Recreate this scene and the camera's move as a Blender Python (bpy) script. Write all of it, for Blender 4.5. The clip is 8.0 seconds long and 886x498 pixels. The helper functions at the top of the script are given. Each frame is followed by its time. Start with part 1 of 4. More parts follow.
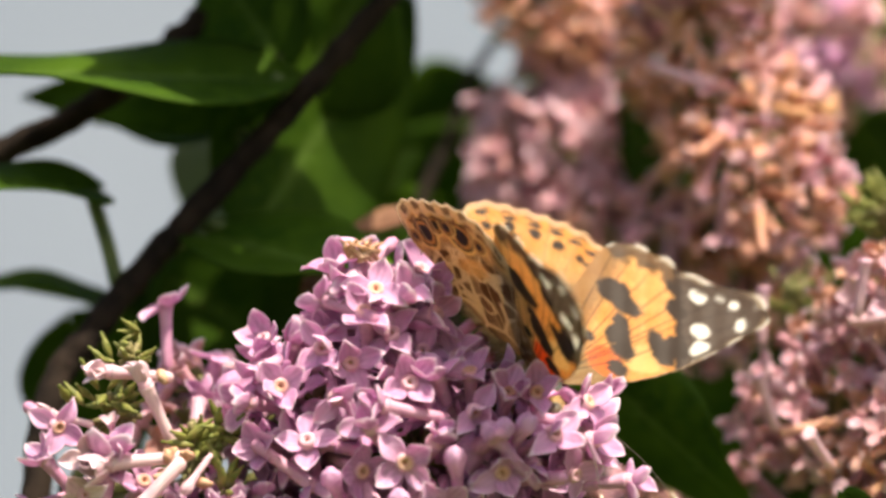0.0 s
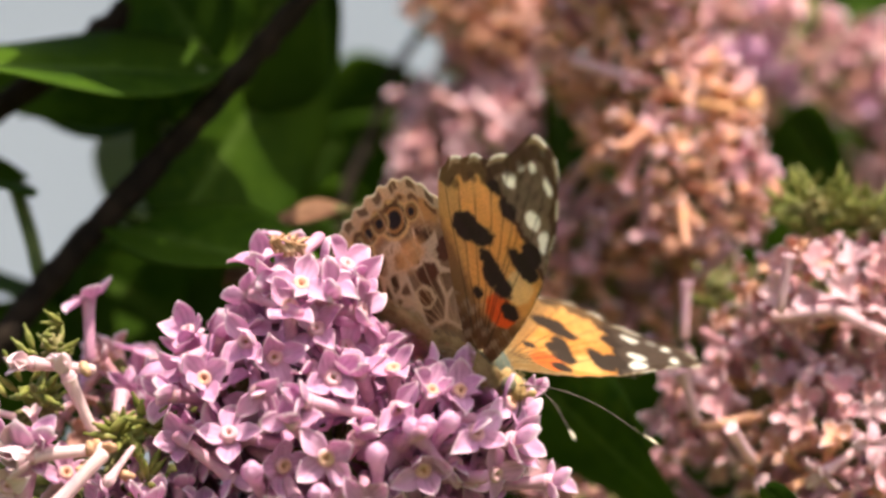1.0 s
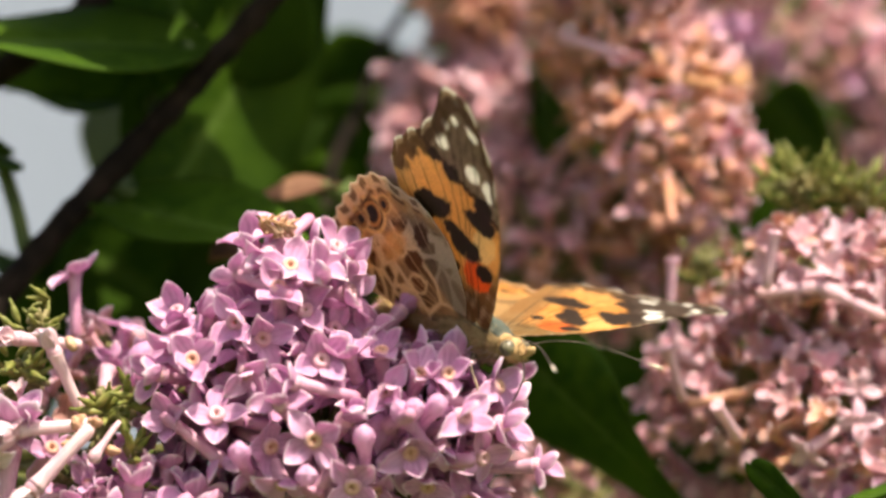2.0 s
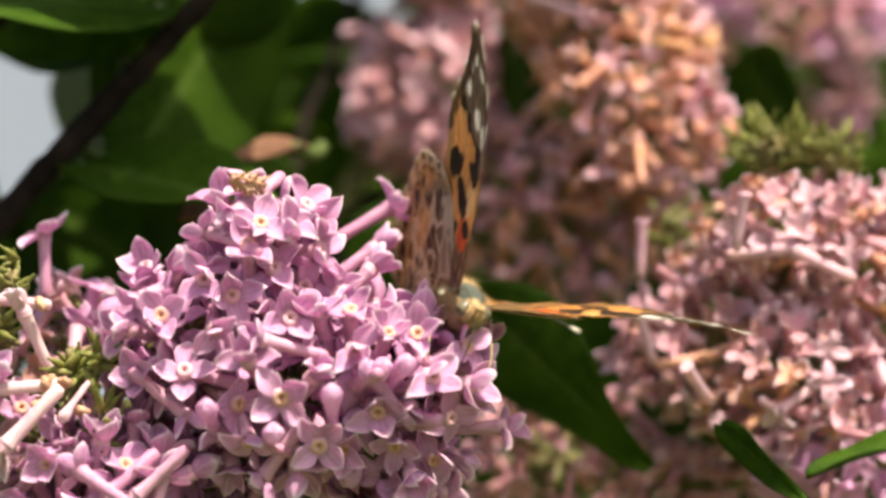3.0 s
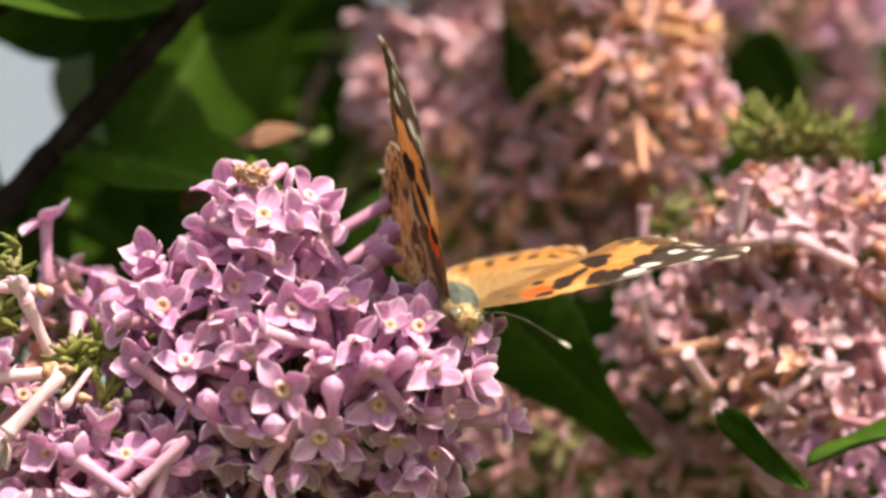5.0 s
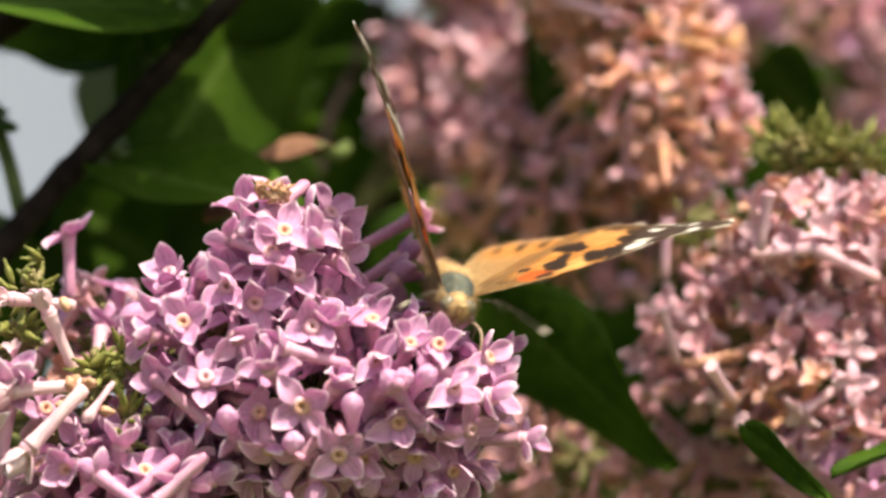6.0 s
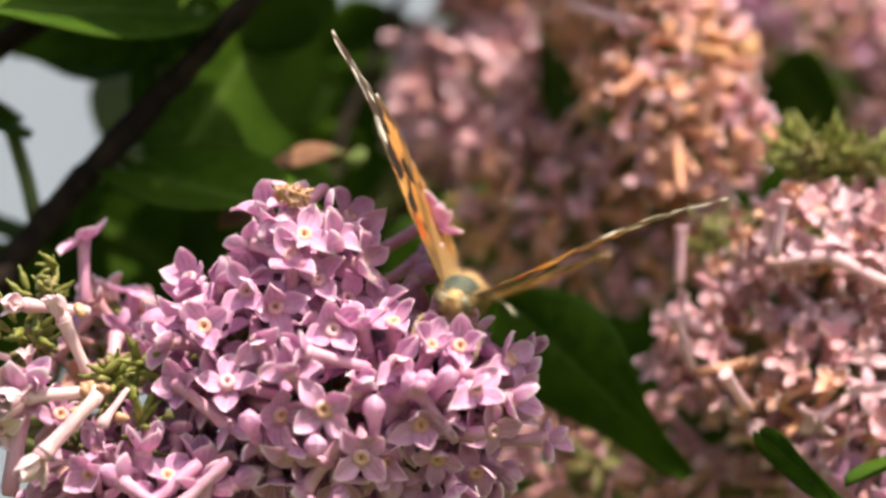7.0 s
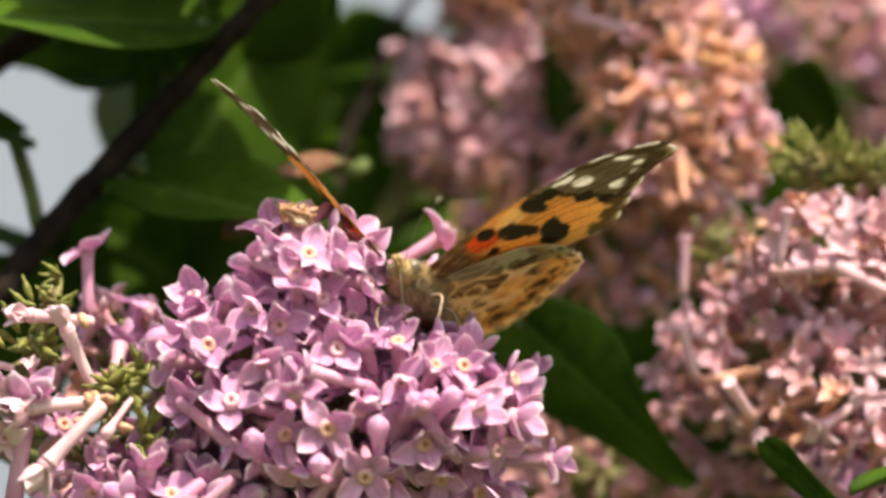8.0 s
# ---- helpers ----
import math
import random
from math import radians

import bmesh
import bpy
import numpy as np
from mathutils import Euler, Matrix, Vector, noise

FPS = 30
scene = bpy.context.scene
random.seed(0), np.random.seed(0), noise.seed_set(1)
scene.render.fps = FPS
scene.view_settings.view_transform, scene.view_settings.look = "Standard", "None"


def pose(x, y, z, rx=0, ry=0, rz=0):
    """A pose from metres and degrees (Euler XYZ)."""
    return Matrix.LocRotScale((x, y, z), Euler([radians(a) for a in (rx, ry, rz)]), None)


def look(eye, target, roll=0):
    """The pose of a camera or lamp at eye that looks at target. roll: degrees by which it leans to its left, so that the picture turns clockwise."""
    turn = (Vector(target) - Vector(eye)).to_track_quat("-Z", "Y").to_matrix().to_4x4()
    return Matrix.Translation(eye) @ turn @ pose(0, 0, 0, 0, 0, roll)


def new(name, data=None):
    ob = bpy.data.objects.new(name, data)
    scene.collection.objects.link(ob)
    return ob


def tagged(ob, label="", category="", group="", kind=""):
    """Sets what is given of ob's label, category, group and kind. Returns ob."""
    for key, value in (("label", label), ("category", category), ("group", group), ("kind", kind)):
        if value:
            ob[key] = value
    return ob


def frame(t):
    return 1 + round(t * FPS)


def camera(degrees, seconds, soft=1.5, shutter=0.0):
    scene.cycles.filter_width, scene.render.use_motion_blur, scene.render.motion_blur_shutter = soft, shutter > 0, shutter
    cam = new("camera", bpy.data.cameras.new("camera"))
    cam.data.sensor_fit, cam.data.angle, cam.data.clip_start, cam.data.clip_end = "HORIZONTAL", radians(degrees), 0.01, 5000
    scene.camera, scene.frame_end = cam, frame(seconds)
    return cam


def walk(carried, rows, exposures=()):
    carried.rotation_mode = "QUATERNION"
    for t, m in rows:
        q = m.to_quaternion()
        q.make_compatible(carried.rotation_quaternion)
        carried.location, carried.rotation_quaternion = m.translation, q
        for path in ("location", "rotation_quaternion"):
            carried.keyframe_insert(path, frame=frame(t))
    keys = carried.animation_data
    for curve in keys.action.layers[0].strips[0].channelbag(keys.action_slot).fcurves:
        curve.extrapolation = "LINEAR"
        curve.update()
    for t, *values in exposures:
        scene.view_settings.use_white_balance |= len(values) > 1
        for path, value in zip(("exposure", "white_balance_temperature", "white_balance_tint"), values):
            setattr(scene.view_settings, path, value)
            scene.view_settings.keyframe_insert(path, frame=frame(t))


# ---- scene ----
# The bush stands before the camera in a frame of its own, in millimetres:
# u to the right, v up, d away from the camera, all square to the line of sight.
TILT = math.asin(0.104)
BUSH = Matrix.Translation((0, 0, 1.5)) @ Matrix.Rotation(TILT, 4, "X")
EYE = BUSH @ Vector((0, -0.75, 0))


def at(u, v, d=0.0):
    """A place in the world from millimetres in the bush's frame."""
    return BUSH @ Vector((u / 1000, d / 1000, v / 1000))


cam = camera(8.0, 8.0, soft=2.9, shutter=0.4)
cam.data.dof.use_dof = True
cam.data.dof.focus_distance = 0.747
cam.data.dof.aperture_fstop = 12.0
cam.data.dof.aperture_blades = 0


def view(t, u, v, roll):
    return (t, look(EYE, at(u, v), roll))


PATH = [view(*row) for row in (
    (0.0, -9.54, 7.11, -0.53), (0.5, -3.96, 6.44, -0.44), (1.0, -0.48, 6.26, -0.33), (1.5, 0.27, 4.93, -0.28),
    (3.0, 4.7, -1.24, -0.12), (3.5, 6.26, -3.89, -0.13), (4.0, 5.66, -2.81, -0.12), (4.5, 5.3, -2.78, -0.07),
    (6.0, 1.81, -1.22, -0.15), (6.5, 0.0, 0.0, 0.0), (7.0, 0.07, -0.4, -0.03), (7.5, 3.88, -3.37, -0.2),
    (8.0, -0.35, 0.73, -0.12))]
walk(cam, PATH)

# ---- light ----
SUN_WAY = Vector((0.25, -0.38, 0.89)).normalized()
world = bpy.data.worlds.new("sky")
scene.world = world
world.use_nodes = True
wn = world.node_tree.nodes
sky = wn.new("ShaderNodeTexSky")
sky.sky_type = "NISHITA"
sky.sun_disc = False
sky.dust_density = 7.0
sky.sun_elevation = math.asin(SUN_WAY.z)
sky.sun_rotation = math.atan2(SUN_WAY.x, SUN_WAY.y)
wn["Background"].inputs["Strength"].default_value = 0.103
world.node_tree.links.new(sky.outputs[0], wn["Background"].inputs["Color"])
sun = new("sun", bpy.data.lights.new("sun", "SUN"))
sun.data.energy = 5.0
sun.data.angle = radians(0.5)
sun.data.color = (1.0, 0.88, 0.70)
sun.matrix_world = look(SUN_WAY * 5, (0, 0, 0))
scene.view_settings.exposure = 0.98


# ---- materials ----
def material(name, build, rough=0.6, spec=0.3, thin=0.0, bump=None):
    """A node material: build(nodes, links) returns the colour's socket; thin: the share of light that passes through."""
    m = bpy.data.materials.new(name)
    m.use_nodes = True
    n, l = m.node_tree.nodes, m.node_tree.links
    p = n["Principled BSDF"]
    p.inputs["Roughness"].default_value = rough
    p.inputs["Specular IOR Level"].default_value = spec
    colour = build(n, l)
    l.new(colour, p.inputs["Base Color"])
    if bump:
        scale, strength, dist = bump
        tex = n.new("ShaderNodeTexNoise")
        tex.inputs["Scale"].default_value = scale
        tex.inputs["Detail"].default_value = 4
        b = n.new("ShaderNodeBump")
        b.inputs["Strength"].default_value = strength
        b.inputs["Distance"].default_value = dist
        co = n.new("ShaderNodeTexCoord")
        l.new(co.outputs["Object"], tex.inputs["Vector"])
        l.new(tex.outputs["Fac"], b.inputs["Height"])
        l.new(b.outputs["Normal"], p.inputs["Normal"])
    if thin:
        tr = n.new("ShaderNodeBsdfTranslucent")
        mix = n.new("ShaderNodeMixShader")
        mix.inputs["Fac"].default_value = thin
        l.new(colour, tr.inputs["Color"])
        l.new(p.outputs[0], mix.inputs[1])
        l.new(tr.outputs[0], mix.inputs[2])
        l.new(mix.outputs[0], n["Material Output"].inputs["Surface"])
    return m


def mixed(n, l, fac, a, b):
    mx = n.new("ShaderNodeMix")
    mx.data_type = "RGBA"
    l.new(fac, mx.inputs[0])
    for sock, c in ((mx.inputs[6], a), (mx.inputs[7], b)):
        if isinstance(c, tuple):
            sock.default_value = (*c, 1)
        else:
            l.new(c, sock)
    return mx.outputs[2]


def ramp(n, l, fac, lo, hi):
    r = n.new("ShaderNodeMapRange")
    r.inputs["From Min"].default_value = lo
    r.inputs["From Max"].default_value = hi
    l.new(fac, r.inputs["Value"])
    return r.outputs["Result"]


def noise_fac(n, l, scale, detail=3, lo=0.35, hi=0.65, coord="Object"):
    co = n.new("ShaderNodeTexCoord")
    t = n.new("ShaderNodeTexNoise")
    t.inputs["Scale"].default_value = scale
    t.inputs["Detail"].default_value = detail
    l.new(co.outputs[coord], t.inputs["Vector"])
    return ramp(n, l, t.outputs["Fac"], lo, hi)


def chance(n):
    return n.new("ShaderNodeObjectInfo").outputs["Random"]


def petal_colour(deep, pale, throat, brown=None, share=0.0):
    def build(n, l):
        a = n.new("ShaderNodeAttribute")
        a.attribute_name = "along"
        c = mixed(n, l, chance(n), deep, pale)
        c = mixed(n, l, noise_fac(n, l, 900, 3, 0.3, 0.8), c, pale)
        co, st, wv = n.new("ShaderNodeTexCoord"), n.new("ShaderNodeMapping"), n.new("ShaderNodeTexNoise")
        st.inputs["Scale"].default_value = (220, 2600, 600)
        wv.inputs["Scale"].default_value = 1.0
        l.new(co.outputs["Object"], st.inputs["Vector"])
        l.new(st.outputs["Vector"], wv.inputs["Vector"])
        c = mixed(n, l, ramp(n, l, wv.outputs["Fac"], 0.5, 0.85), c, tuple(k * 0.72 for k in deep))
        c = mixed(n, l, ramp(n, l, a.outputs["Fac"], 0.35, 0.0), c, throat)
        c = mixed(n, l, ramp(n, l, a.outputs["Fac"], 1.02, 1.6), c, (0.87, 0.71, 0.81))
        if brown:
            c = mixed(n, l, ramp(n, l, chance(n), 1 - share, 1 - share + 0.15), c, brown)
            c = mixed(n, l, noise_fac(n, l, 260, 4, 0.56, 0.72), c, brown)
        return c
    return build


def plain(deep, pale, scale=300, lo=0.35, hi=0.65):
    def build(n, l):
        c = mixed(n, l, noise_fac(n, l, scale, 4, lo, hi), deep, pale)
        return c
    return build


def leaf_colour(deep, pale, rib):
    def build(n, l):
        a = n.new("ShaderNodeAttribute")
        a.attribute_name = "along"
        c = mixed(n, l, noise_fac(n, l, 60, 4, 0.35, 0.7), deep, pale)
        c = mixed(n, l, noise_fac(n, l, 500, 3, 0.45, 0.9), c, pale)
        c = mixed(n, l, noise_fac(n, l, 22, 2, 0.4, 0.7), c, tuple(k * 0.6 for k in deep))
        return mixed(n, l, ramp(n, l, a.outputs["Fac"], 0.45, 1.0), c, rib)
    return build


PETAL = material("lilac_petal", petal_colour((0.62, 0.29, 0.535), (0.78, 0.485, 0.70), (0.70, 0.42, 0.58)), 0.6, 0.22, 0.46, (1500, 0.4, 0.0003))
TUBE = material("lilac_tube", petal_colour((0.52, 0.22, 0.39), (0.66, 0.38, 0.50), (0.54, 0.25, 0.38)), 0.5, 0.3, 0.15)
PALE = material("pale_petal", petal_colour((0.68, 0.43, 0.52), (0.78, 0.60, 0.61), (0.76, 0.55, 0.56)), 0.5, 0.3, 0.3)
PALE_PINK = material("pale_pink_petal", petal_colour((0.66, 0.38, 0.50), (0.78, 0.54, 0.60), (0.7, 0.45, 0.48)), 0.6, 0.2, 0.3)
BACK_PINK = material("dusty_pink_petal", petal_colour((0.55, 0.26, 0.33), (0.67, 0.38, 0.43), (0.66, 0.38, 0.40), (0.54, 0.29, 0.17), 0.10), 0.6, 0.2, 0.3)
BACK_BROWN = material("withering_petal", petal_colour((0.62, 0.295, 0.22), (0.75, 0.435, 0.32), (0.64, 0.35, 0.2), (0.68, 0.40, 0.20), 0.2), 0.6, 0.2, 0.3)
def throat_colour(n, l):
    a = n.new("ShaderNodeAttribute")
    a.attribute_name = "along"
    c = mixed(n, l, noise_fac(n, l, 2000, 4), (0.62, 0.33, 0.24), (0.74, 0.47, 0.34))
    c = mixed(n, l, ramp(n, l, a.outputs["Fac"], 0.75, 0.1), c, (0.74, 0.44, 0.56))
    c = mixed(n, l, ramp(n, l, chance(n), 0.75, 0.25), c, (0.72, 0.43, 0.50))
    return mixed(n, l, ramp(n, l, a.outputs["Fac"], 1.2, 1.6), c, (0.50, 0.27, 0.16))


THROAT = material("throat", throat_colour, 0.5, 0.3, 0.2)
CALYX = material("calyx", plain((0.10, 0.125, 0.02), (0.26, 0.25, 0.07), 700), 0.5, 0.3, 0.1)
WITHERED = material("withered", plain((0.45, 0.24, 0.12), (0.72, 0.48, 0.34), 500), 0.7, 0.2, 0.2)
LEAF = material("leaf_green", leaf_colour((0.022, 0.056, 0.004), (0.064, 0.124, 0.008), (0.085, 0.145, 0.025)), 0.6, 0.06, 0.36, (350, 0.4, 0.0008))
# a leaf's paler underside, with the sky's light through it raised into the colour
PALE_LEAF = material("backlit_leaf_underside", leaf_colour((0.20, 0.25, 0.15), (0.27, 0.32, 0.19), (0.30, 0.34, 0.21)), 0.6, 0.2, 0.5, (350, 0.25, 0.0006))
DRY_LEAF = material("dry_leaf", plain((0.10, 0.045, 0.025), (0.21, 0.105, 0.06), 200), 0.7, 0.2, 0.2)
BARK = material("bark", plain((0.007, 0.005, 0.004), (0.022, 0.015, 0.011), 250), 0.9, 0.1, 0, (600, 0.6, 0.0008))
PETIOLE = material("petiole", plain((0.04, 0.065, 0.012), (0.09, 0.12, 0.03), 300), 0.6)
STALK = material("stalk", plain((0.10, 0.11, 0.03), (0.22, 0.18, 0.08), 300), 0.6)
# the pale sky's brightness, put into a plain sheet's colour
SKY_SHEET = material("sky_sheet", plain((0.20, 0.235, 0.305), (0.25, 0.285, 0.355), 0.08), 1.0, 0.0)
GRASS = material("grass_ground", plain((0.05, 0.08, 0.02), (0.10, 0.12, 0.04), 6), 0.9)


# ---- building helpers ----
def part(name, data, mat, parent=None, label="", m=None):
    """One mesh object, from a bmesh or a mesh shared with others, under a thing or a part of one."""
    if isinstance(data, bmesh.types.BMesh):
        me = bpy.data.meshes.new(name)
        data.to_mesh(me)
        data.free()
        for p in me.polygons:
            p.use_smooth = True
    else:
        me = data
    if mat and not me.materials:
        me.materials.append(mat)
    ob = new(name, me)
    if parent:
        ob.parent = parent
    if m is not None:
        ob.matrix_basis = m
    if label:
        tagged(ob, label)
    return ob


def shared(name, verts, faces, mat, along=None):
    """A mesh to be shared, in millimetres."""
    me = bpy.data.meshes.new(name)
    me.from_pydata([tuple(c / 1000 for c in v) for v in verts], [], faces)
    for p in me.polygons:
        p.use_smooth = True
    if along is not None:
        me.attributes.new("along", "FLOAT", "POINT").data.foreach_set("value", along)
    me.materials.append(mat)
    return me


def with_material(me, mat):
    c = me.copy()
    c.materials.clear()
    c.materials.append(mat)
    return c


def lathe(profile, around=8, closed=True):
    """Verts and faces of a turned body about z from (z, radius) pairs."""
    verts, faces = [], []
    for z, r in profile:
        for k in range(around):
            a = math.tau * k / around
            verts.append((r * math.cos(a), r * math.sin(a), z))
    for i in range(len(profile) - 1):
        for k in range(around):
            j = (k + 1) % around
            faces.append((i * around + k, i * around + j, (i + 1) * around + j, (i + 1) * around + k))
    if closed:
        faces.append(tuple(range(around - 1, -1, -1)))
        faces.append(tuple(range((len(profile) - 1) * around, len(profile) * around)))
    return verts, faces


def merge(*bodies):
    verts, faces = [], []
    for v, f in bodies:
        n = len(verts)
        verts += v
        faces += [tuple(i + n for i in q) for q in f]
    return verts, faces


def tube_along(points, radii, around=8, wobble=0.0, rng=None):
    """Verts and faces of a rounded rod through points."""
    pts = [Vector(p) for p in points]
    verts, faces = [], []
    side = None
    for i, p in enumerate(pts):
        way = (pts[min(i + 1, len(pts) - 1)] - pts[max(i - 1, 0)]).normalized()
        side = way.orthogonal().normalized() if side is None else (side - way * side.dot(way)).normalized()
        up = way.cross(side)
        for k in range(around):
            a = math.tau * k / around
            r = radii[i] * (1 + (rng.uniform(-wobble, wobble) if rng else 0))
            verts.append(tuple(p + (side * math.cos(a) + up * math.sin(a)) * r))
    for i in range(len(pts) - 1):
        for k in range(around):
            j = (k + 1) % around
            faces.append((i * around + k, i * around + j, (i + 1) * around + j, (i + 1) * around + k))
    faces.append(tuple(range(around - 1, -1, -1)))
    faces.append(tuple(range((len(pts) - 1) * around, len(pts) * around)))
    return verts, faces


def spline(points, steps=8):
    """A smooth line through points."""
    p = [Vector(q) for q in points]
    p = [2 * p[0] - p[1]] + p + [2 * p[-1] - p[-2]]
    out = []
    for i in range(1, len(p) - 2):
        for s in range(steps):
            t = s / steps
            a, b, c, d = p[i - 1], p[i], p[i + 1], p[i + 2]
            out.append(0.5 * (2 * b + (c - a) * t + (2 * a - 5 * b + 4 * c - d) * t * t + (3 * b - a - 3 * c + d) * t ** 3))
    return out + [p[-2]]


# ---- lilac florets ----
def petal_body(length, width, cup, hook, twist=0.0, thick=0.24, rows=9, cols=7):
    """A spoon-shaped petal along x from the throat, its inner face up; the tip is hooked, the sides cupped."""
    verts, along, faces = [], [], []
    for side in (1, -1):
        for i in range(rows):
            s = 1 - (1 - i / (rows - 1)) ** 1.3
            w = width * (0.40 + 0.60 * math.sin(math.pi * min(0.5, 0.08 + s * 0.8))) * max(0.0, 1 - max(0, (s - 0.38) / 0.62) ** 1.75) ** 0.88 + 0.05
            for j in range(cols):
                c = math.sin((2 * j / (cols - 1) - 1) * math.pi / 2)
                z = cup * c * c * (0.25 + s) * 0.8 * w / width + hook * (s ** 2.4) + twist * c * s - 0.22 * math.exp(-((c * 3) ** 2)) * (1 - 0.6 * s)
                edge = 1 - 0.8 * max(abs(c) ** 4, s ** 6)
                verts.append((0.5 + s * length, c * w / 2, z + side * thick / 2 * edge))
                # the throat end of a petal counts below 1, its rim above
                along.append(s + max(abs(c) ** 4, s ** 7) if s > 0.3 else s)
    n = rows * cols
    for i in range(rows - 1):
        for j in range(cols - 1):
            a = i * cols + j
            faces.append((a, a + cols, a + cols + 1, a + 1))
            faces.append((n + a, n + a + 1, n + a + cols + 1, n + a + cols))
    rim = [i * cols for i in range(rows)] + [(rows - 1) * cols + j for j in range(1, cols)] + [i * cols + cols - 1 for i in range(rows - 2, -1, -1)]
    for a, b in zip(rim, rim[1:]):
        faces.append((a, a + n, b + n, b))
    return verts, faces, along


def petal_set(rows, cols):
    return [petal_body(*shape, rows=rows, cols=cols) for shape in (
        (3.2, 2.75, 0.9, 0.7), (3.4, 2.55, 1.1, -0.5), (3.0, 2.85, 0.8, 1.3, 0.25), (3.4, 2.5, 1.0, 0.3, -0.45), (2.9, 2.75, 1.3, 1.9, 0.1), (3.3, 2.65, 0.9, -1.3, 0.35))]


PETAL_SHAPES, FAR_PETALS = petal_set(9, 7), petal_set(5, 5)
TUBE_SHAPE = lathe([(-8.6, 0.55), (-8.0, 0.78), (-6, 0.72), (-3.5, 0.75), (-1.5, 0.85), (-0.5, 1.0), (-0.12, 1.15), (-0.3, 0.7)], 9)
THROAT_SHAPE = lathe([(-0.5, 0.92), (0.1, 1.02), (0.5, 0.94), (0.74, 0.72), (0.72, 0.46), (0.45, 0.24), (0.1, 0.15)], 11)
BUD_SHAPE = lathe([(-8.5, 0.5), (-7, 0.7), (-3.5, 0.72), (-1.6, 0.92), (-0.7, 1.05), (0.0, 1.24), (0.7, 1.28), (1.4, 1.08), (1.9, 0.68), (2.1, 0.2)], 16)
# a closed bud is folded in four, with seams between its petals
BUD_SHAPE = ([(x * (1 + 0.10 * abs(math.sin(2 * math.atan2(y, x))) * (z > -1) - 0.05), y * (1 + 0.10 * abs(math.sin(2 * math.atan2(y, x))) * (z > -1) - 0.05), z - 0.25 * (z > 1) * (1 - abs(math.sin(2 * math.atan2(y, x))))) for x, y, z in BUD_SHAPE[0]], BUD_SHAPE[1])
CALYX_SHAPE = lathe([(-10.6, 0.25), (-9.6, 0.4), (-8.8, 0.85), (-7.4, 0.95), (-6.9, 0.8)], 7)


def floret_kit(petal_mat, tube_mat, throat_mat=THROAT):
    kit = {}
    kit["petal"] = [shared("petal", v, f, petal_mat, a) for v, f, a in PETAL_SHAPES]
    kit["tube"] = shared("tube", *TUBE_SHAPE, tube_mat, [min(1, max(0, 1 + v[2] / 8)) for v in TUBE_SHAPE[0]])
    kit["throat"] = shared("throat", *THROAT_SHAPE, throat_mat, [(0.0, 0.05, 0.25, 0.6, 0.95, 1.3, 1.6)[i // 11] for i in range(len(THROAT_SHAPE[0]))])
    kit["bud"] = shared("bud", *BUD_SHAPE, petal_mat, [max(0, 0.95 + v[2] / 12) for v in BUD_SHAPE[0]])
    kit["calyx"] = shared("calyx", *CALYX_SHAPE, CALYX)
    return kit


def whole_floret(name, rng, petal_mat, wilt=0.0):
    """A floret in one mesh, for clusters farther off."""
    bodies, along = [], []
    for k in range(4):
        v, f, a = rng.choice(FAR_PETALS)
        turn = Matrix.Rotation(math.radians(90 * k + rng.uniform(-10, 10)), 3, "Z") @ Matrix.Rotation(-radians(rng.uniform(-25, 20) + wilt * rng.uniform(10, 75)), 3, "Y")
        s = (1 - wilt * rng.uniform(0.1, 0.5))
        bodies.append(([tuple(turn @ Vector(p) * s) for p in v], f))
        along += a
    bodies.append(TUBE_SHAPE)
    along += [0.7] * len(TUBE_SHAPE[0])
    return shared(name, *merge(*bodies), petal_mat, along)


KIT = floret_kit(PETAL, TUBE)
PALE_KIT = floret_kit(PALE, PALE)


def facing(yaw, pitch, spin=0.0):
    """A turn whose z points at the camera, turned yaw degrees to the right and pitch degrees up."""
    return Matrix.Rotation(radians(yaw), 4, "Z") @ Matrix.Rotation(radians(90 - pitch), 4, "X") @ Matrix.Rotation(radians(spin), 4, "Z")


def place_floret(parent, kit, rng, m, kind="open", spread=0.0):
    """A floret with its petals and throat as parts of its own, on a cluster."""
    if kind == "bud":
        return part("floret_bud", kit["bud"], None, parent, m=m)
    fl = part("floret", kit["tube"], None, parent, m=m)
    for k in range(4):
        turn = Matrix.Rotation(radians(90 * k + rng.uniform(-9, 9)), 4, "Z") @ Matrix.Rotation(-radians(rng.gauss(16, 18) + spread), 4, "Y")
        part("petal", rng.choice(kit["petal"]), None, fl, m=turn)
    part("throat", kit["throat"], None, fl)
    return fl


def out_turn(normal, rng, jitter):
    n = Vector(normal).normalized() + Vector((rng.gauss(0, jitter), rng.gauss(0, jitter), rng.gauss(0, jitter)))
    q = n.to_track_quat("Z", "Y").to_matrix().to_4x4()
    return q @ Matrix.Rotation(rng.uniform(0, 6.28), 4, "Z")


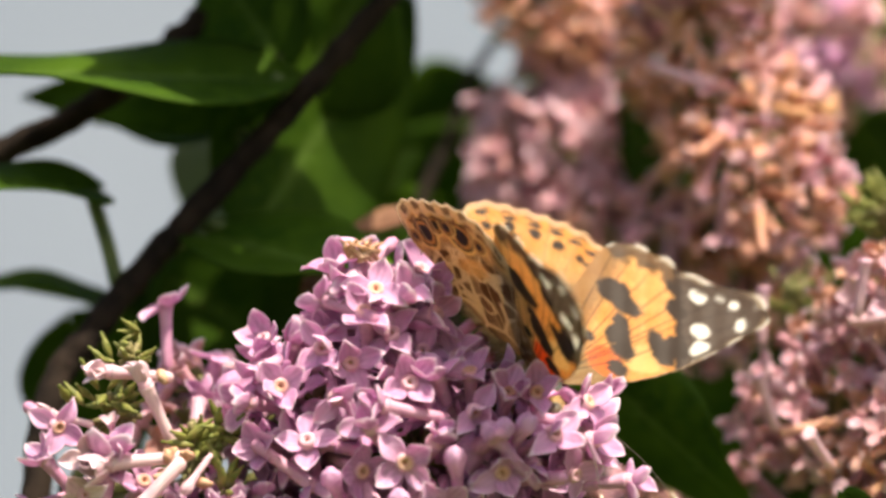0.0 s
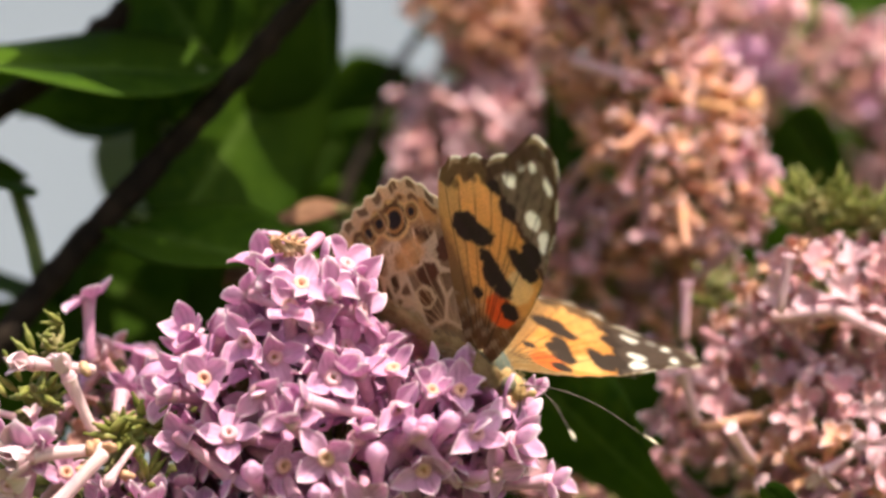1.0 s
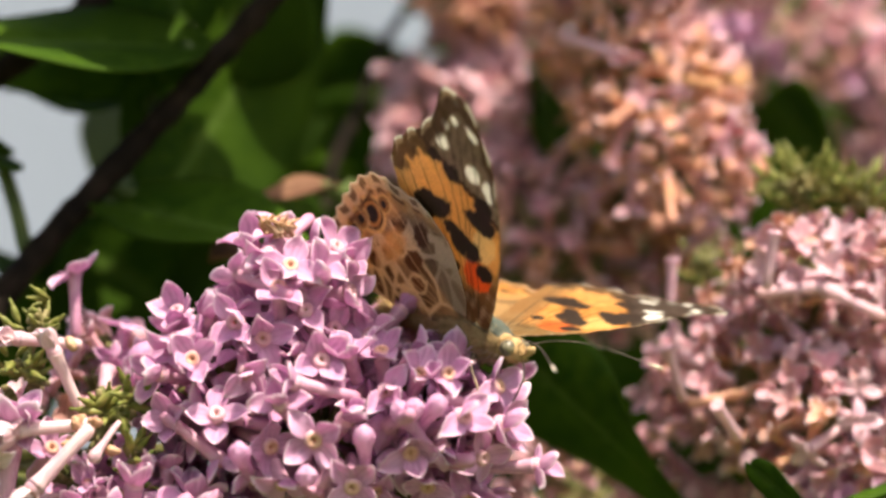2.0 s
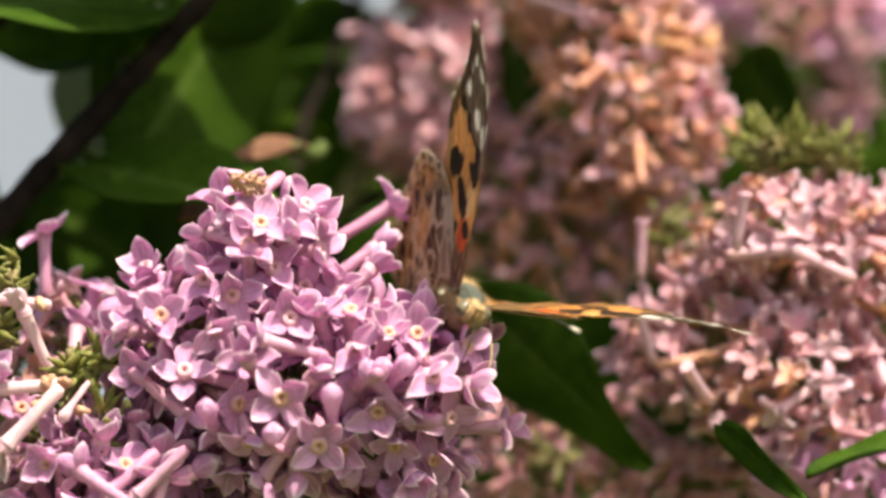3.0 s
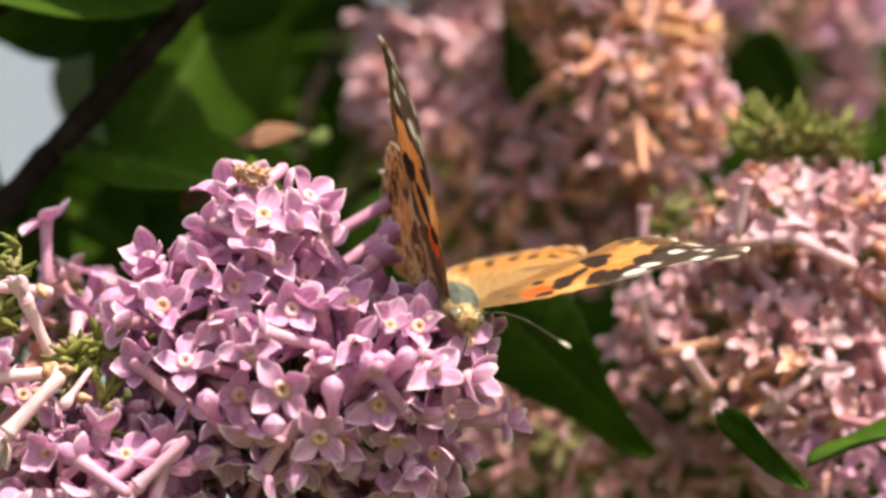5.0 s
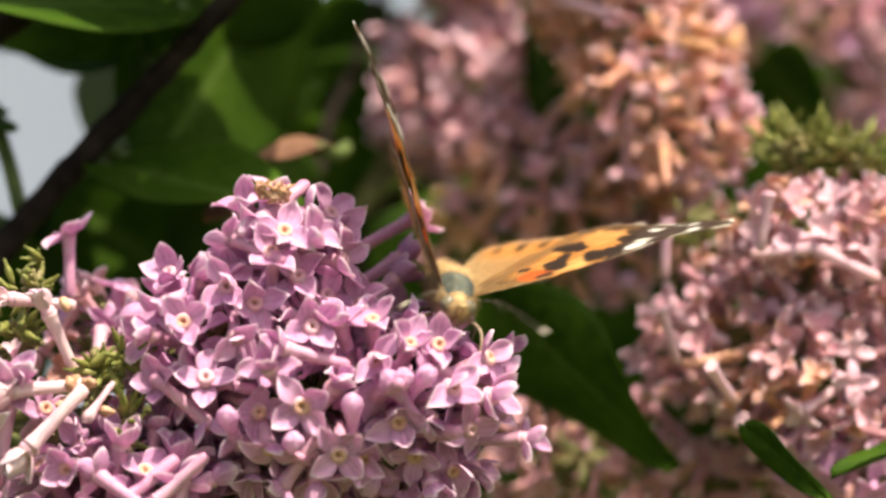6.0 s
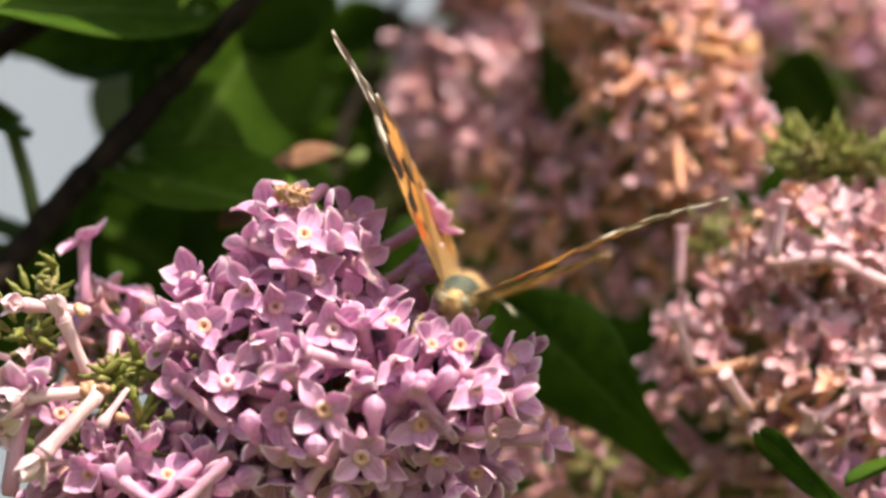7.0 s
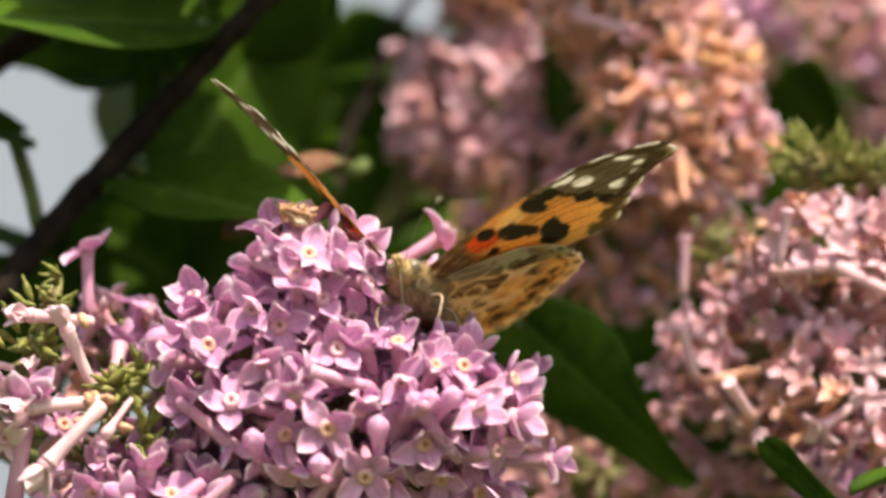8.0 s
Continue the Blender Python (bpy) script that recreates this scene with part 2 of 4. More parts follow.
def lobe_points(lobes, gap, rng, tries=6000, limit=240, taken=()):
    """Places and normals spread over the hull of some lobes (centre, radii), none nearer than gap."""
    got = [Vector(p) for p in taken]
    first = len(got)
    out = []
    for _ in range(tries):
        c, r = rng.choice(lobes)
        w = Vector((rng.gauss(0, 1), rng.gauss(0, 1), rng.gauss(0, 1))).normalized()
        p = Vector([c[i] + w[i] * r[i] * rng.uniform(0.84, 1.08) for i in range(3)])
        if any(sum(((p[i] - c2[i]) / r2[i]) ** 2 for i in range(3)) < 0.66 for c2, r2 in lobes):
            continue
        if any((p - q).length_squared < gap * gap for q in got):
            continue
        got.append(p)
        out.append((p, Vector([w[i] / r[i] for i in range(3)]).normalized()))
        if len(out) >= limit:
            break
    return out


def mm(p):
    return Matrix.Translation(Vector(p) / 1000)


# ---- ground ----
bm = bmesh.new()
bmesh.ops.create_grid(bm, x_segments=2, y_segments=2, size=1500)
tagged(part("ground", bm, GRASS), "flat green lawn under the lilac bush", "ground", kind="structure")

# an added upright sheet, painted as bright as the pale sky beyond the bush
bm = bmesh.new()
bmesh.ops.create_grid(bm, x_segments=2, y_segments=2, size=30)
backdrop = tagged(part("backdrop", bm, SKY_SHEET, m=Matrix.Translation((0, 120, 28)) @ Matrix.Rotation(radians(90), 4, "X")), "flat sheet coloured as pale blue-grey sky behind the bush", "backdrop", kind="structure")

# ---- the lilac bush: branches and leaves ----
shrub = tagged(new("lilac_shrub"), "lilac shrub with dark branches and green leaves", "shrub")
shrub.matrix_basis = BUSH


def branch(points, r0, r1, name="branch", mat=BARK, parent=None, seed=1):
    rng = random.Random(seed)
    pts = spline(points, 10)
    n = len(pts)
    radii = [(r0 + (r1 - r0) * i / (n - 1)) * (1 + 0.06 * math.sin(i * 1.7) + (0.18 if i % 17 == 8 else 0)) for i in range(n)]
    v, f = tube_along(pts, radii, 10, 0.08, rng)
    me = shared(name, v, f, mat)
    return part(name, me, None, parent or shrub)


def leaf_body(length, width, fold, droop, wave, rng):
    """A heart-based, pointed leaf along x with a raised midrib, sunk side veins and a wavy edge."""
    rows, cols = 25, 13
    verts, along, faces = [], [], []
    ph = rng.uniform(0, 6)
    for side in (1, -1):
        for i in range(rows):
            s = i / (rows - 1)
            w = width * (math.sin(math.pi * s ** 0.72) ** 0.85 * (1 - 0.25 * s) + 0.02) * 0.62 if 0 < s < 1 else width * 0.01
            for j in range(cols):
                c = 2 * j / (cols - 1) - 1
                vein = math.cos((s * 9 - abs(c) * 1.6) * math.tau)
                z = fold * abs(c) * w * 0.5 - droop * length * s * s + wave * math.sin(s * 7 + ph + (2 if c > 0 else 0)) * c * c
                z += 0.28 * vein * abs(c) * (1 - abs(c)) - 0.5 * math.exp(-(c * 7) ** 2)
                verts.append((s * length - 0.05 * length * (abs(c) ** 2) * (1 - s), c * w, z + side * 0.14))
                rib = math.exp(-(c * 9) ** 2) * 0.9 + 0.62 * max(0, vein) ** 6 * (1 - abs(c))
                along.append(min(1, rib))
    n = rows * cols
    for i in range(rows - 1):
        for j in range(cols - 1):
            a = i * cols + j
            faces.append((a, a + cols, a + cols + 1, a + 1))
            faces.append((n + a, n + a + 1, n + a + cols + 1, n + a + cols))
    rim = [i * cols for i in range(rows)] + [(rows - 1) * cols + j for j in range(1, cols)] + [i * cols + cols - 1 for i in range(rows - 2, -1, -1)]
    for a, b in zip(rim, rim[1:]):
        faces.append((a, a + n, b + n, b))
    return verts, faces, along


def leaf(base, tip, normal, width, fold=0.35, droop=0.05, wave=0.8, seed=1, mat=LEAF, stem=None, label=""):
    """A leaf from its base to its tip, both in millimetres; normal: where its upper face looks."""
    rng = random.Random(seed)
    base, tip = Vector(base), Vector(tip)
    x = (tip - base).normalized()
    z = Vector(normal)
    z = (z - x * z.dot(x)).normalized()
    y = z.cross(x)
    length = (tip - base).length
    turn = Matrix((x, y, z)).transposed().to_4x4()
    v, f, a = leaf_body(length, width, fold, droop, wave, rng)
    lf = part("leaf", shared("leaf", v, f, mat, a), None, shrub, label, mm(base) @ turn)
    if stem:
        s = spline([stem, (Vector(stem) + base) / 2 + Vector((0, 0, -0.8)), base + x * 1.5], 6)
        v, f = tube_along(s, [1.0] * len(s), 7)
        part("petiole", shared("petiole", v, f, PETIOLE), None, shrub)
    return lf


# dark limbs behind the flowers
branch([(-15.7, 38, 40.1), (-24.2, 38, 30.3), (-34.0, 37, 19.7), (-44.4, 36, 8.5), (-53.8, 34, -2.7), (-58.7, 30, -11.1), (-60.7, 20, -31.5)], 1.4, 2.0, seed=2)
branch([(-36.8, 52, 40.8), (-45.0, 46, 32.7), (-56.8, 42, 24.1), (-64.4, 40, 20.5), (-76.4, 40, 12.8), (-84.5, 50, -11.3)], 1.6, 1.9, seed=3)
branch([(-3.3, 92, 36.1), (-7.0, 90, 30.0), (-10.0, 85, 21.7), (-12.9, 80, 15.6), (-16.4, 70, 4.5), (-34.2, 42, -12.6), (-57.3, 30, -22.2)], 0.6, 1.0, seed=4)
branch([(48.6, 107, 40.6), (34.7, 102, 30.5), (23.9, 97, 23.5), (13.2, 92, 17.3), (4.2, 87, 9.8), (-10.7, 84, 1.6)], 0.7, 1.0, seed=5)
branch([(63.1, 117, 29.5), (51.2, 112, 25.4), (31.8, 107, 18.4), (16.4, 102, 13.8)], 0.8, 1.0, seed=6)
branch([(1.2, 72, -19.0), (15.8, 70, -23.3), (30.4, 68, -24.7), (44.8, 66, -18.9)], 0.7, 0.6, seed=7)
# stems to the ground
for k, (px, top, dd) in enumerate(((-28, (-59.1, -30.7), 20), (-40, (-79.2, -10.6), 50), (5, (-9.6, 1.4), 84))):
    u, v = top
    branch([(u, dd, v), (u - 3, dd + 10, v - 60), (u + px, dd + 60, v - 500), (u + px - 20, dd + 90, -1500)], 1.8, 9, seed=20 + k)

# leaves: the lit ones above
leaf((-29.7, 38, 28.9), (-73.5, 24, 31.1), (0.0, -0.42, 1), 17, 0.15, 0.03, 1.2, 1, stem=(-27.0, 38, 27.5))
leaf((-30.0, 44, 28.4), (-64.1, 54, 27.2), (0.0, -1, -0.25), 10, 0.2, 0.02, 0.8, 3, stem=(-27.0, 38, 27.5))
leaf((-29.8, 42, 30.4), (-39.5, 50, 45.7), (-0.5, -1, 0.2), 15, 0.3, 0.0, 0.8, 2, stem=(-27.0, 38, 27.5))
leaf((-34.8, 48, 23.0), (-55.3, 62, 25.4), (0.0, -0.7, 0.8), 8, 0.2, 0.04, 0.8, 22, stem=(-34.0, 37, 19.7))
leaf((-33.7, 46, 10.0), (-13.9, 60, 40.5), (0.25, -1, -0.25), 22, 0.1, 0.03, 1.5, 4, stem=(-41.0, 38, 12.0))
leaf((-28.6, 52, 27.3), (-17.5, 50, 44.3), (0.2, -1, 0.1), 19, 0.25, 0.0, 1, 5)
leaf((-27.7, 58, 17.4), (-12.3, 66, 21.2), (-0.1, -1, 0.5), 13, 0.3, 0.04, 1.2, 23)
leaf((-31.4, 62, 14.6), (-13.5, 70, 8.1), (0.1, -0.9, 0.6), 15, 0.3, 0.04, 1.2, 24)
leaf((-32.9, 62, 30.5), (-20.7, 66, 19.7), (0.3, -1, 0.3), 20, 0.3, 0.02, 1.2, 25)
leaf((-37.8, 66, 21.9), (-43.1, 70, 8.8), (-0.4, -1, 0.5), 12, 0.3, 0.05, 0.6, 6, mat=PALE_LEAF)
leaf((-41.1, 40, 9.9), (-12.7, 26, 3.5), (0.0, -0.42, 1), 16, 0.35, 0.03, 1, 7, stem=(-43.8, 37, 9.2))
leaf((-53.1, 40, 15.2), (-67.6, 20, 17.2), (0.2, -0.5, 1), 11, 0.4, 0.08, 0.8, 8, stem=(-50.6, 36, 3.6))
leaf((-52.4, 50, 1.1), (-68.2, 52, 5.1), (0.2, -0.25, 1), 10, 0.4, 0.05, 0.8, 9)
leaf((-45.8, 60, 4.4), (-26.4, 64, -8.6), (0.2, -1, 0.1), 24, 0.3, 0.03, 1, 10)
leaf((-30.8, 64, 5.9), (-16.3, 66, -5.7), (0.3, -1, 0.4), 18, 0.3, 0.03, 1, 26)
leaf((-26.8, 74, 8.2), (-11.0, 110, -9.1), (0.2, -1, 0.0), 28, 0.2, 0.03, 1, 11)
leaf((-18.5, 100, 22.1), (-7.2, 112, 1.6), (-0.2, -1, 0.0), 28, 0.2, 0.03, 1, 12)
leaf((-33.4, 74, 8.2), (-41.5, 74, -13.2), (-0.1, -1, 0.0), 26, 0.2, 0.03, 1, 13)
leaf((-38.3, 70, 1.5), (-50.5, 66, -13.0), (-0.3, -1, 0.4), 18, 0.3, 0.03, 1, 27)
# the crown carried on above, out of view: leaves added to shade those below
rng = random.Random(43)
for k in range(7):
    b = Vector((rng.uniform(-40, -12), rng.uniform(14, 52), rng.uniform(46, 70)))
    way = Vector((rng.gauss(0, 1), rng.gauss(0, 0.8), rng.gauss(0, 0.35))).normalized()
    way.y = abs(way.y) if b.y < 22 else way.y
    leaf(b, b + way * rng.uniform(28, 40), (rng.gauss(0.2, 0.35), rng.gauss(-0.2, 0.35), 1), rng.uniform(15, 21), 0.3, 0.05, 1, 400 + k)
# more added leaves out of view, to shade the clusters behind and some leaves
for k, (u, v, d, long, wide, turn) in enumerate(((28, 50, 57, 28, 16, 20), (25, 54, 66, 22, 12, 70), (39, 52, 12, 32, 14, -22), (63, 52, -15, 18, 8, -20), (-9, 51, 52, 24, 14, 10))):
    way = Vector((math.cos(radians(turn)), math.sin(radians(turn)), 0.1)) * long / 2
    leaf(Vector((u, d, v)) - way, Vector((u, d, v)) + way, (0.27, -0.2, 0.95), wide, 0.2, 0.03, 1, 460 + k)
# one more unseen leaf, added to shade the branch at the left
leaf((-36, 4, 60), (4, 10, 63), (0.2, -0.2, 1), 17, 0.2, 0.03, 1, 450)
# leaves among the flowers
leaf((8.5, 36, -7.3), (29.8, 30, -28.8), (-0.5, -0.85, -0.17), 12.5, 0.15, 0.07, 2.4, 14, stem=(1.2, 56, -12.9))
leaf((15.0, 80, 29.0), (15.8, 74, 12.0), (0.75, -1, -0.3), 7.5, 0.3, 0.03, 0.7, 15)
leaf((-15.5, 104, 24.5), (-1.5, 108, 29.0), (0.0, -1, -0.4), 15, 0.3, 0.03, 0.7, 28)
leaf((-42, 66, -2), (-63, 60, -14), (0.1, -1, -0.1), 17, 0.3, 0.03, 1, 29)
leaf((-58, 58, -1), (-50, 64, -20), (0.1, -1, 0.1), 17, 0.3, 0.03, 1, 30)
leaf((38.2, 12, -22.6), (47.3, 6, -31.8), (-0.7, -0.75, -0.1), 3.8, 0.25, 0.10, 0.6, 16)
leaf((45.0, 88, 24.4), (52.5, 84, 12.8), (-0.7, -0.8, -0.2), 12, 0.3, 0.03, 0.7, 17)
leaf((64.3, 20, -24.0), (48.3, 12, -26.8), (-0.2, -0.3, 1), 7, 0.4, 0.10, 0.6, 18)
leaf((62.1, 125, 21.1), (54.0, 120, 10.9), (0.2, -1, 0.4), 22, 0.3, 0.03, 0.7, 19)
leaf((-12.3, 44, 11.4), (-24.7, 38, 9.8), (0.2, -0.4, 1), 3.2, 0.9, 0.05, 0.5, 20, mat=DRY_LEAF, stem=(-10.3, 50, 11.5))
leaf((-22.1, 40, 3.6), (-27.6, 34, 2.9), (0.2, -0.5, 1), 6, 0.6, 0.05, 0.5, 21, mat=DRY_LEAF)
# the dark leaves farther in
rng = random.Random(77)
for k in range(140):
    u, v, d = rng.uniform(-6, 80), rng.uniform(-48, 44), rng.uniform(120, 210)
    if u < 8 and v > 20:
        continue
    way = Vector((rng.gauss(0, 1), rng.gauss(0, 0.5), rng.gauss(-0.4, 0.8))).normalized()
    b = Vector((u, d, v))
    if b.x + way.x * 36 < 6 and b.z + way.z * 36 > 18:
        continue
    leaf(b, b + way * rng.uniform(28, 42), (rng.gauss(-0.7, 0.25), -1, rng.gauss(-0.1, 0.25)), rng.uniform(16, 24), 0.3, 0.05, 1, 100 + k)

# ---- the flower cluster that carries the butterfly ----
PIVOT = Vector((-39.1, 6, -17.3))
HOME = BUSH @ mm(PIVOT)
panicle = tagged(new("lilac_flower_cluster"), "dense pink-lilac flower cluster, fresh florets with yellow throats", "flower cluster", group="lilac flower clusters")
panicle.matrix_basis = HOME
MAIN_LOBES = [((-13.0, 4, -19.5), (18.6, 16, 13)), ((-14.0, 10, -31), (18, 13, 12)), ((-16.0, 2, -4.0), (8, 8, 8.5)), ((-24.4, 2, -12.0), (10, 10, 9)), ((-34.0, 1, -31.5), (14, 12, 9)), ((0.0, 0, -17.3), (9, 11, 7.5)), ((-2, 3, -27), (9, 10, 8))]


def front(u, v):
    """The depth of the cluster's near side."""
    best = 4.0
    for c, r in MAIN_LOBES:
        q = 1 - ((u - c[0]) / r[0]) ** 2 - ((v - c[2]) / r[2]) ** 2
        if q > 0:
            best = min(best, c[1] - r[1] * math.sqrt(q))
    return best


# the florets that show best: u, v, yaw, pitch, spin
rng = random.Random(5)
placed = []
FACES_TOP = (
    (-22.7, -5.8, -8, 12, 40), (-19.6, -7.6, 10, 0, 20), (-21.6, -11.5, 5, -22, 50), (-29.8, -4.4, -30, 40, 10), (-27.7, -9.9, -10, 10, 30),
    (-10.9, 2.7, 45, 35, 20), (-20.8, 3.2, -20, 60, 0), (-16.1, 0.6, 10, 30, 60), (-12.7, -0.3, 35, 20, 25), (-9.4, -2.6, 60, 10, 30),
    (-17.5, -1.9, 0, 45, 45), (-17.8, 4.6, 10, 70, 45), (-30.7, -16.8, -25, 5, 15), (-25.1, -16.5, -5, 30, 0), (-13.8, -19.5, 5, -8, 35))
FACES_LOW = (
    (-5.3, -14.3, 5, 5, 45), (-6.9, -7.9, -30, 45, 20), (-9.5, -9.9, -20, 50, 30), (2.1, -12.6, 10, 25, 0), (3.6, -17.5, 35, 15, 30), (-17.5, -15.3, -15, 25, 10),
    (-1.3, -12.5, 20, 40, 60), (7.7, -14.2, 60, 20, 20), (8.2, -18.6, 65, 5, 50), (5.7, -22.4, 40, -10, 20), (-5.6, -9.9, 0, 55, 15),
    (-41.3, -27.1, -10, -10, 30), (-35.3, -21.1, -20, 10, 45), (-12.8, -10.5, 15, 20, 30), (-2.6, -21.4, 10, -15, 20), (-9.5, -25.1, 0, -20, 40))
for u, v, yaw, pitch, spin in FACES_TOP + FACES_LOW:
    p = Vector((u, front(u, v) - 1.2, v))
    placed.append(p)
    s = rng.uniform(1.0, 1.15)
    place_floret(panicle, KIT, rng, mm(p - PIVOT) @ facing(yaw, pitch, spin) @ Matrix.Scale(s, 4), spread=rng.uniform(-4, 12))
# long florets that lie on their sides, and closed buds
for u, v, yaw, pitch, kind in ((-15.8, -12.9, -62, 14, "open"), (12.2, -23.8, 78, 2, "open"), (9.0, -13.2, 75, 12, "open"), (-2.1, -16.5, 15, 20, "bud"), (0.5, -16.2, 25, 30, "bud"),
                               (-7.9, -19.7, 0, 45, "bud"), (-22.4, -21.1, -10, 30, "bud"), (-14.8, -23.8, 10, 10, "bud"), (-3.2, -17.1, -60, 50, "bud")):
    p = Vector((u, front(u, v) - 2.5, v))
    placed.append(p)
    place_floret(panicle, KIT, rng, mm(p - PIVOT) @ facing(yaw, pitch, 45), kind, 20)
for base, mouth, d in (((-9.1, -2.2), (-0.8, 2.5), 15), ((-7.0, -5.3), (-2.8, -2.5), 12), ((-6.3, -8.0), (-3.3, -5.0), 4)):
    b, e = Vector((base[0], d, base[1])), Vector((mouth[0], d + 1, mouth[1]))
    place_floret(panicle, KIT, rng, mm(e - PIVOT) @ (e - b).to_track_quat("Z", "Y").to_matrix().to_4x4(), "open", 25)
for p, nrm in lobe_points(MAIN_LOBES, 4.2, rng, 12000, 255, placed):
    if -9 < p.x < 8 and p.z > -9.5 and (p.y < 5 or p.z > -4):
        continue
    turn = out_turn(nrm + Vector((0, -0.1, 0.1 if p.z > -20 or p.x < -22 else -0.5)), rng, 0.6)
    place_floret(panicle, KIT, rng, mm(p - PIVOT) @ turn @ Matrix.Scale(rng.uniform(0.95, 1.16), 4), "bud" if rng.random() < 0.05 else "open", rng.uniform(-15, 38))
# the crowded florets within
bodies = []
for p, nrm in lobe_points([(c, [q * 0.74 for q in r]) for c, r in MAIN_LOBES], 3.2, rng, 6000, 190):
    turn = (mm(p - PIVOT) @ out_turn(nrm, rng, 0.5)).to_3x3()
    for k in range(4):
        v, f, a = rng.choice(FAR_PETALS)
        tilt = Matrix.Rotation(radians(90 * k), 3, "Z") @ Matrix.Rotation(-radians(rng.gauss(8, 18)), 3, "Y")
        bodies.append(([tuple(turn @ tilt @ Vector(q) + (p - PIVOT)) for q in v], f))
tagged(part("inner_bloom", shared("inner_bloom", *merge(*bodies), PETAL, [0.6] * sum(len(b[0]) for b in bodies)), None, panicle), kind="stuff")
for u, v in ((-18.0, 4.6), (-16.7, 4.1)):
    vv, ff = merge(*[tube_along([Vector((rng.uniform(-1.4, 1.4), rng.uniform(-1, 1), 0)), Vector((rng.uniform(-1.6, 1.6), rng.uniform(-1, 1), 1.2)), Vector((rng.uniform(-2.2, 2.2), rng.uniform(-1.5, 1.5), 2.2))],
                                [0.16, 0.26, 0.08], 6) for _ in range(16)])
    part("withered_petal", shared("withered_petal", vv, ff, WITHERED), None, panicle, "brown shrivelled petals", mm(Vector((u, -3, v)) - PIVOT))


# its stalks
def stalks(parent, home, lobes, root, rng, r=0.9):
    centres = [Vector(c) for c, _ in lobes]
    for c in centres:
        pts = spline([Vector(root) - home, (Vector(root) + c) / 2 - home + Vector((0, 1, -1)), c - home], 6)
        v, f = tube_along(pts, [r * (1.2 - 0.5 * i / len(pts)) for i in range(len(pts))], 8)
        part("stalk", shared("stalk", v, f, STALK), None, parent)
    for (c, rad) in lobes:
        for _ in range(18):
            w = Vector((rng.gauss(0, 1), rng.gauss(0, 1), rng.gauss(0, 1))).normalized()
            e = Vector([c[i] + w[i] * rad[i] * 0.62 for i in range(3)])
            pts = spline([Vector(c) - home, (Vector(c) + e) / 2 - home, e - home], 3)
            v, f = tube_along(pts, [0.5, 0.48, 0.46, 0.44, 0.42, 0.4, 0.38][:len(pts)], 6)
            part("stalk", shared("stalk", v, f, STALK), None, parent)


stalks(panicle, PIVOT, MAIN_LOBES, (-56.6, 30, -22.2), rng)

# ---- the half-faded sprig beside it ----
sprig = tagged(new("lilac_sprig"), "half-faded lilac sprig with long pale tubes and green bud cups", "flower cluster", group="lilac flower clusters")
SPRIG_HOME = Vector((-42.2, -4, -21.2))
sprig.matrix_basis = BUSH @ mm(SPRIG_HOME)
rng = random.Random(11)


def side_floret(base, mouth, kit=PALE_KIT, depth=-6.0, kind="open", spread=15, s=1.0, lean=2.0):
    """A floret whose tube runs from base to mouth."""
    b, m_ = Vector((base[0], depth + lean, base[1])), Vector((mouth[0], depth, mouth[1]))
    w = m_ - b
    q = w.to_track_quat("Z", "Y").to_matrix().to_4x4()
    return place_floret(sprig, kit, rng, mm(m_ - SPRIG_HOME) @ q @ Matrix.Scale(s * w.length / 8.6, 4), kind, spread)


side_floret((-43.1, -7.0), (-43.3, 1.1), KIT, 14, spread=-16, lean=-0.6)
side_floret((-41.7, -7.8), (-49.1, -7.0), PALE_KIT, -2, spread=55)
side_floret((-41.1, -16.7), (-44.6, -8.6), PALE_KIT, -5, "open", 60, 0.9)
side_floret((-40.1, -17.0), (-48.8, -17.7), PALE_KIT, -8, spread=30)
side_floret((-40.1, -17.3), (-46.6, -24.3), PALE_KIT, -11, spread=25)
side_floret((-36.9, -16.7), (-39.6, -20.5), PALE_KIT, -8, "bud")
side_floret((-51.1, -29.4), (-49.1, -17.3), KIT, -6, spread=10)
side_floret((-48.4, -16.7), (-48.8, -13.3), PALE_KIT, -3)
side_floret((-40.4, -29.4), (-40.7, -24.0), KIT, -7, spread=5)
side_floret((-43.7, -25.4), (-47.8, -26.0), PALE_KIT, -5, spread=5)
side_floret((-51.8, -23.3), (-56.5, -17.3), KIT, -5, spread=5)
side_floret((-51.1, -13.3), (-55.8, -12.0), PALE_KIT, -3, spread=5)
side_floret((-53.8, -21.3), (-58.5, -22.7), KIT, -3, spread=5)
for k, (u, v) in enumerate(((-51.1, -17.3), (-48.4, -16.7), (-51.8, -21.3), (-55.1, -13.3), (-56.5, -26.0), (-45.1, -20.0))):
    place_floret(sprig, KIT if k % 2 else PALE_KIT, rng, mm(Vector((u, -7 + k * 0.6, v)) - SPRIG_HOME) @ facing(rng.uniform(-40, 30), rng.uniform(-20, 40), 20 * k), "open", 0)
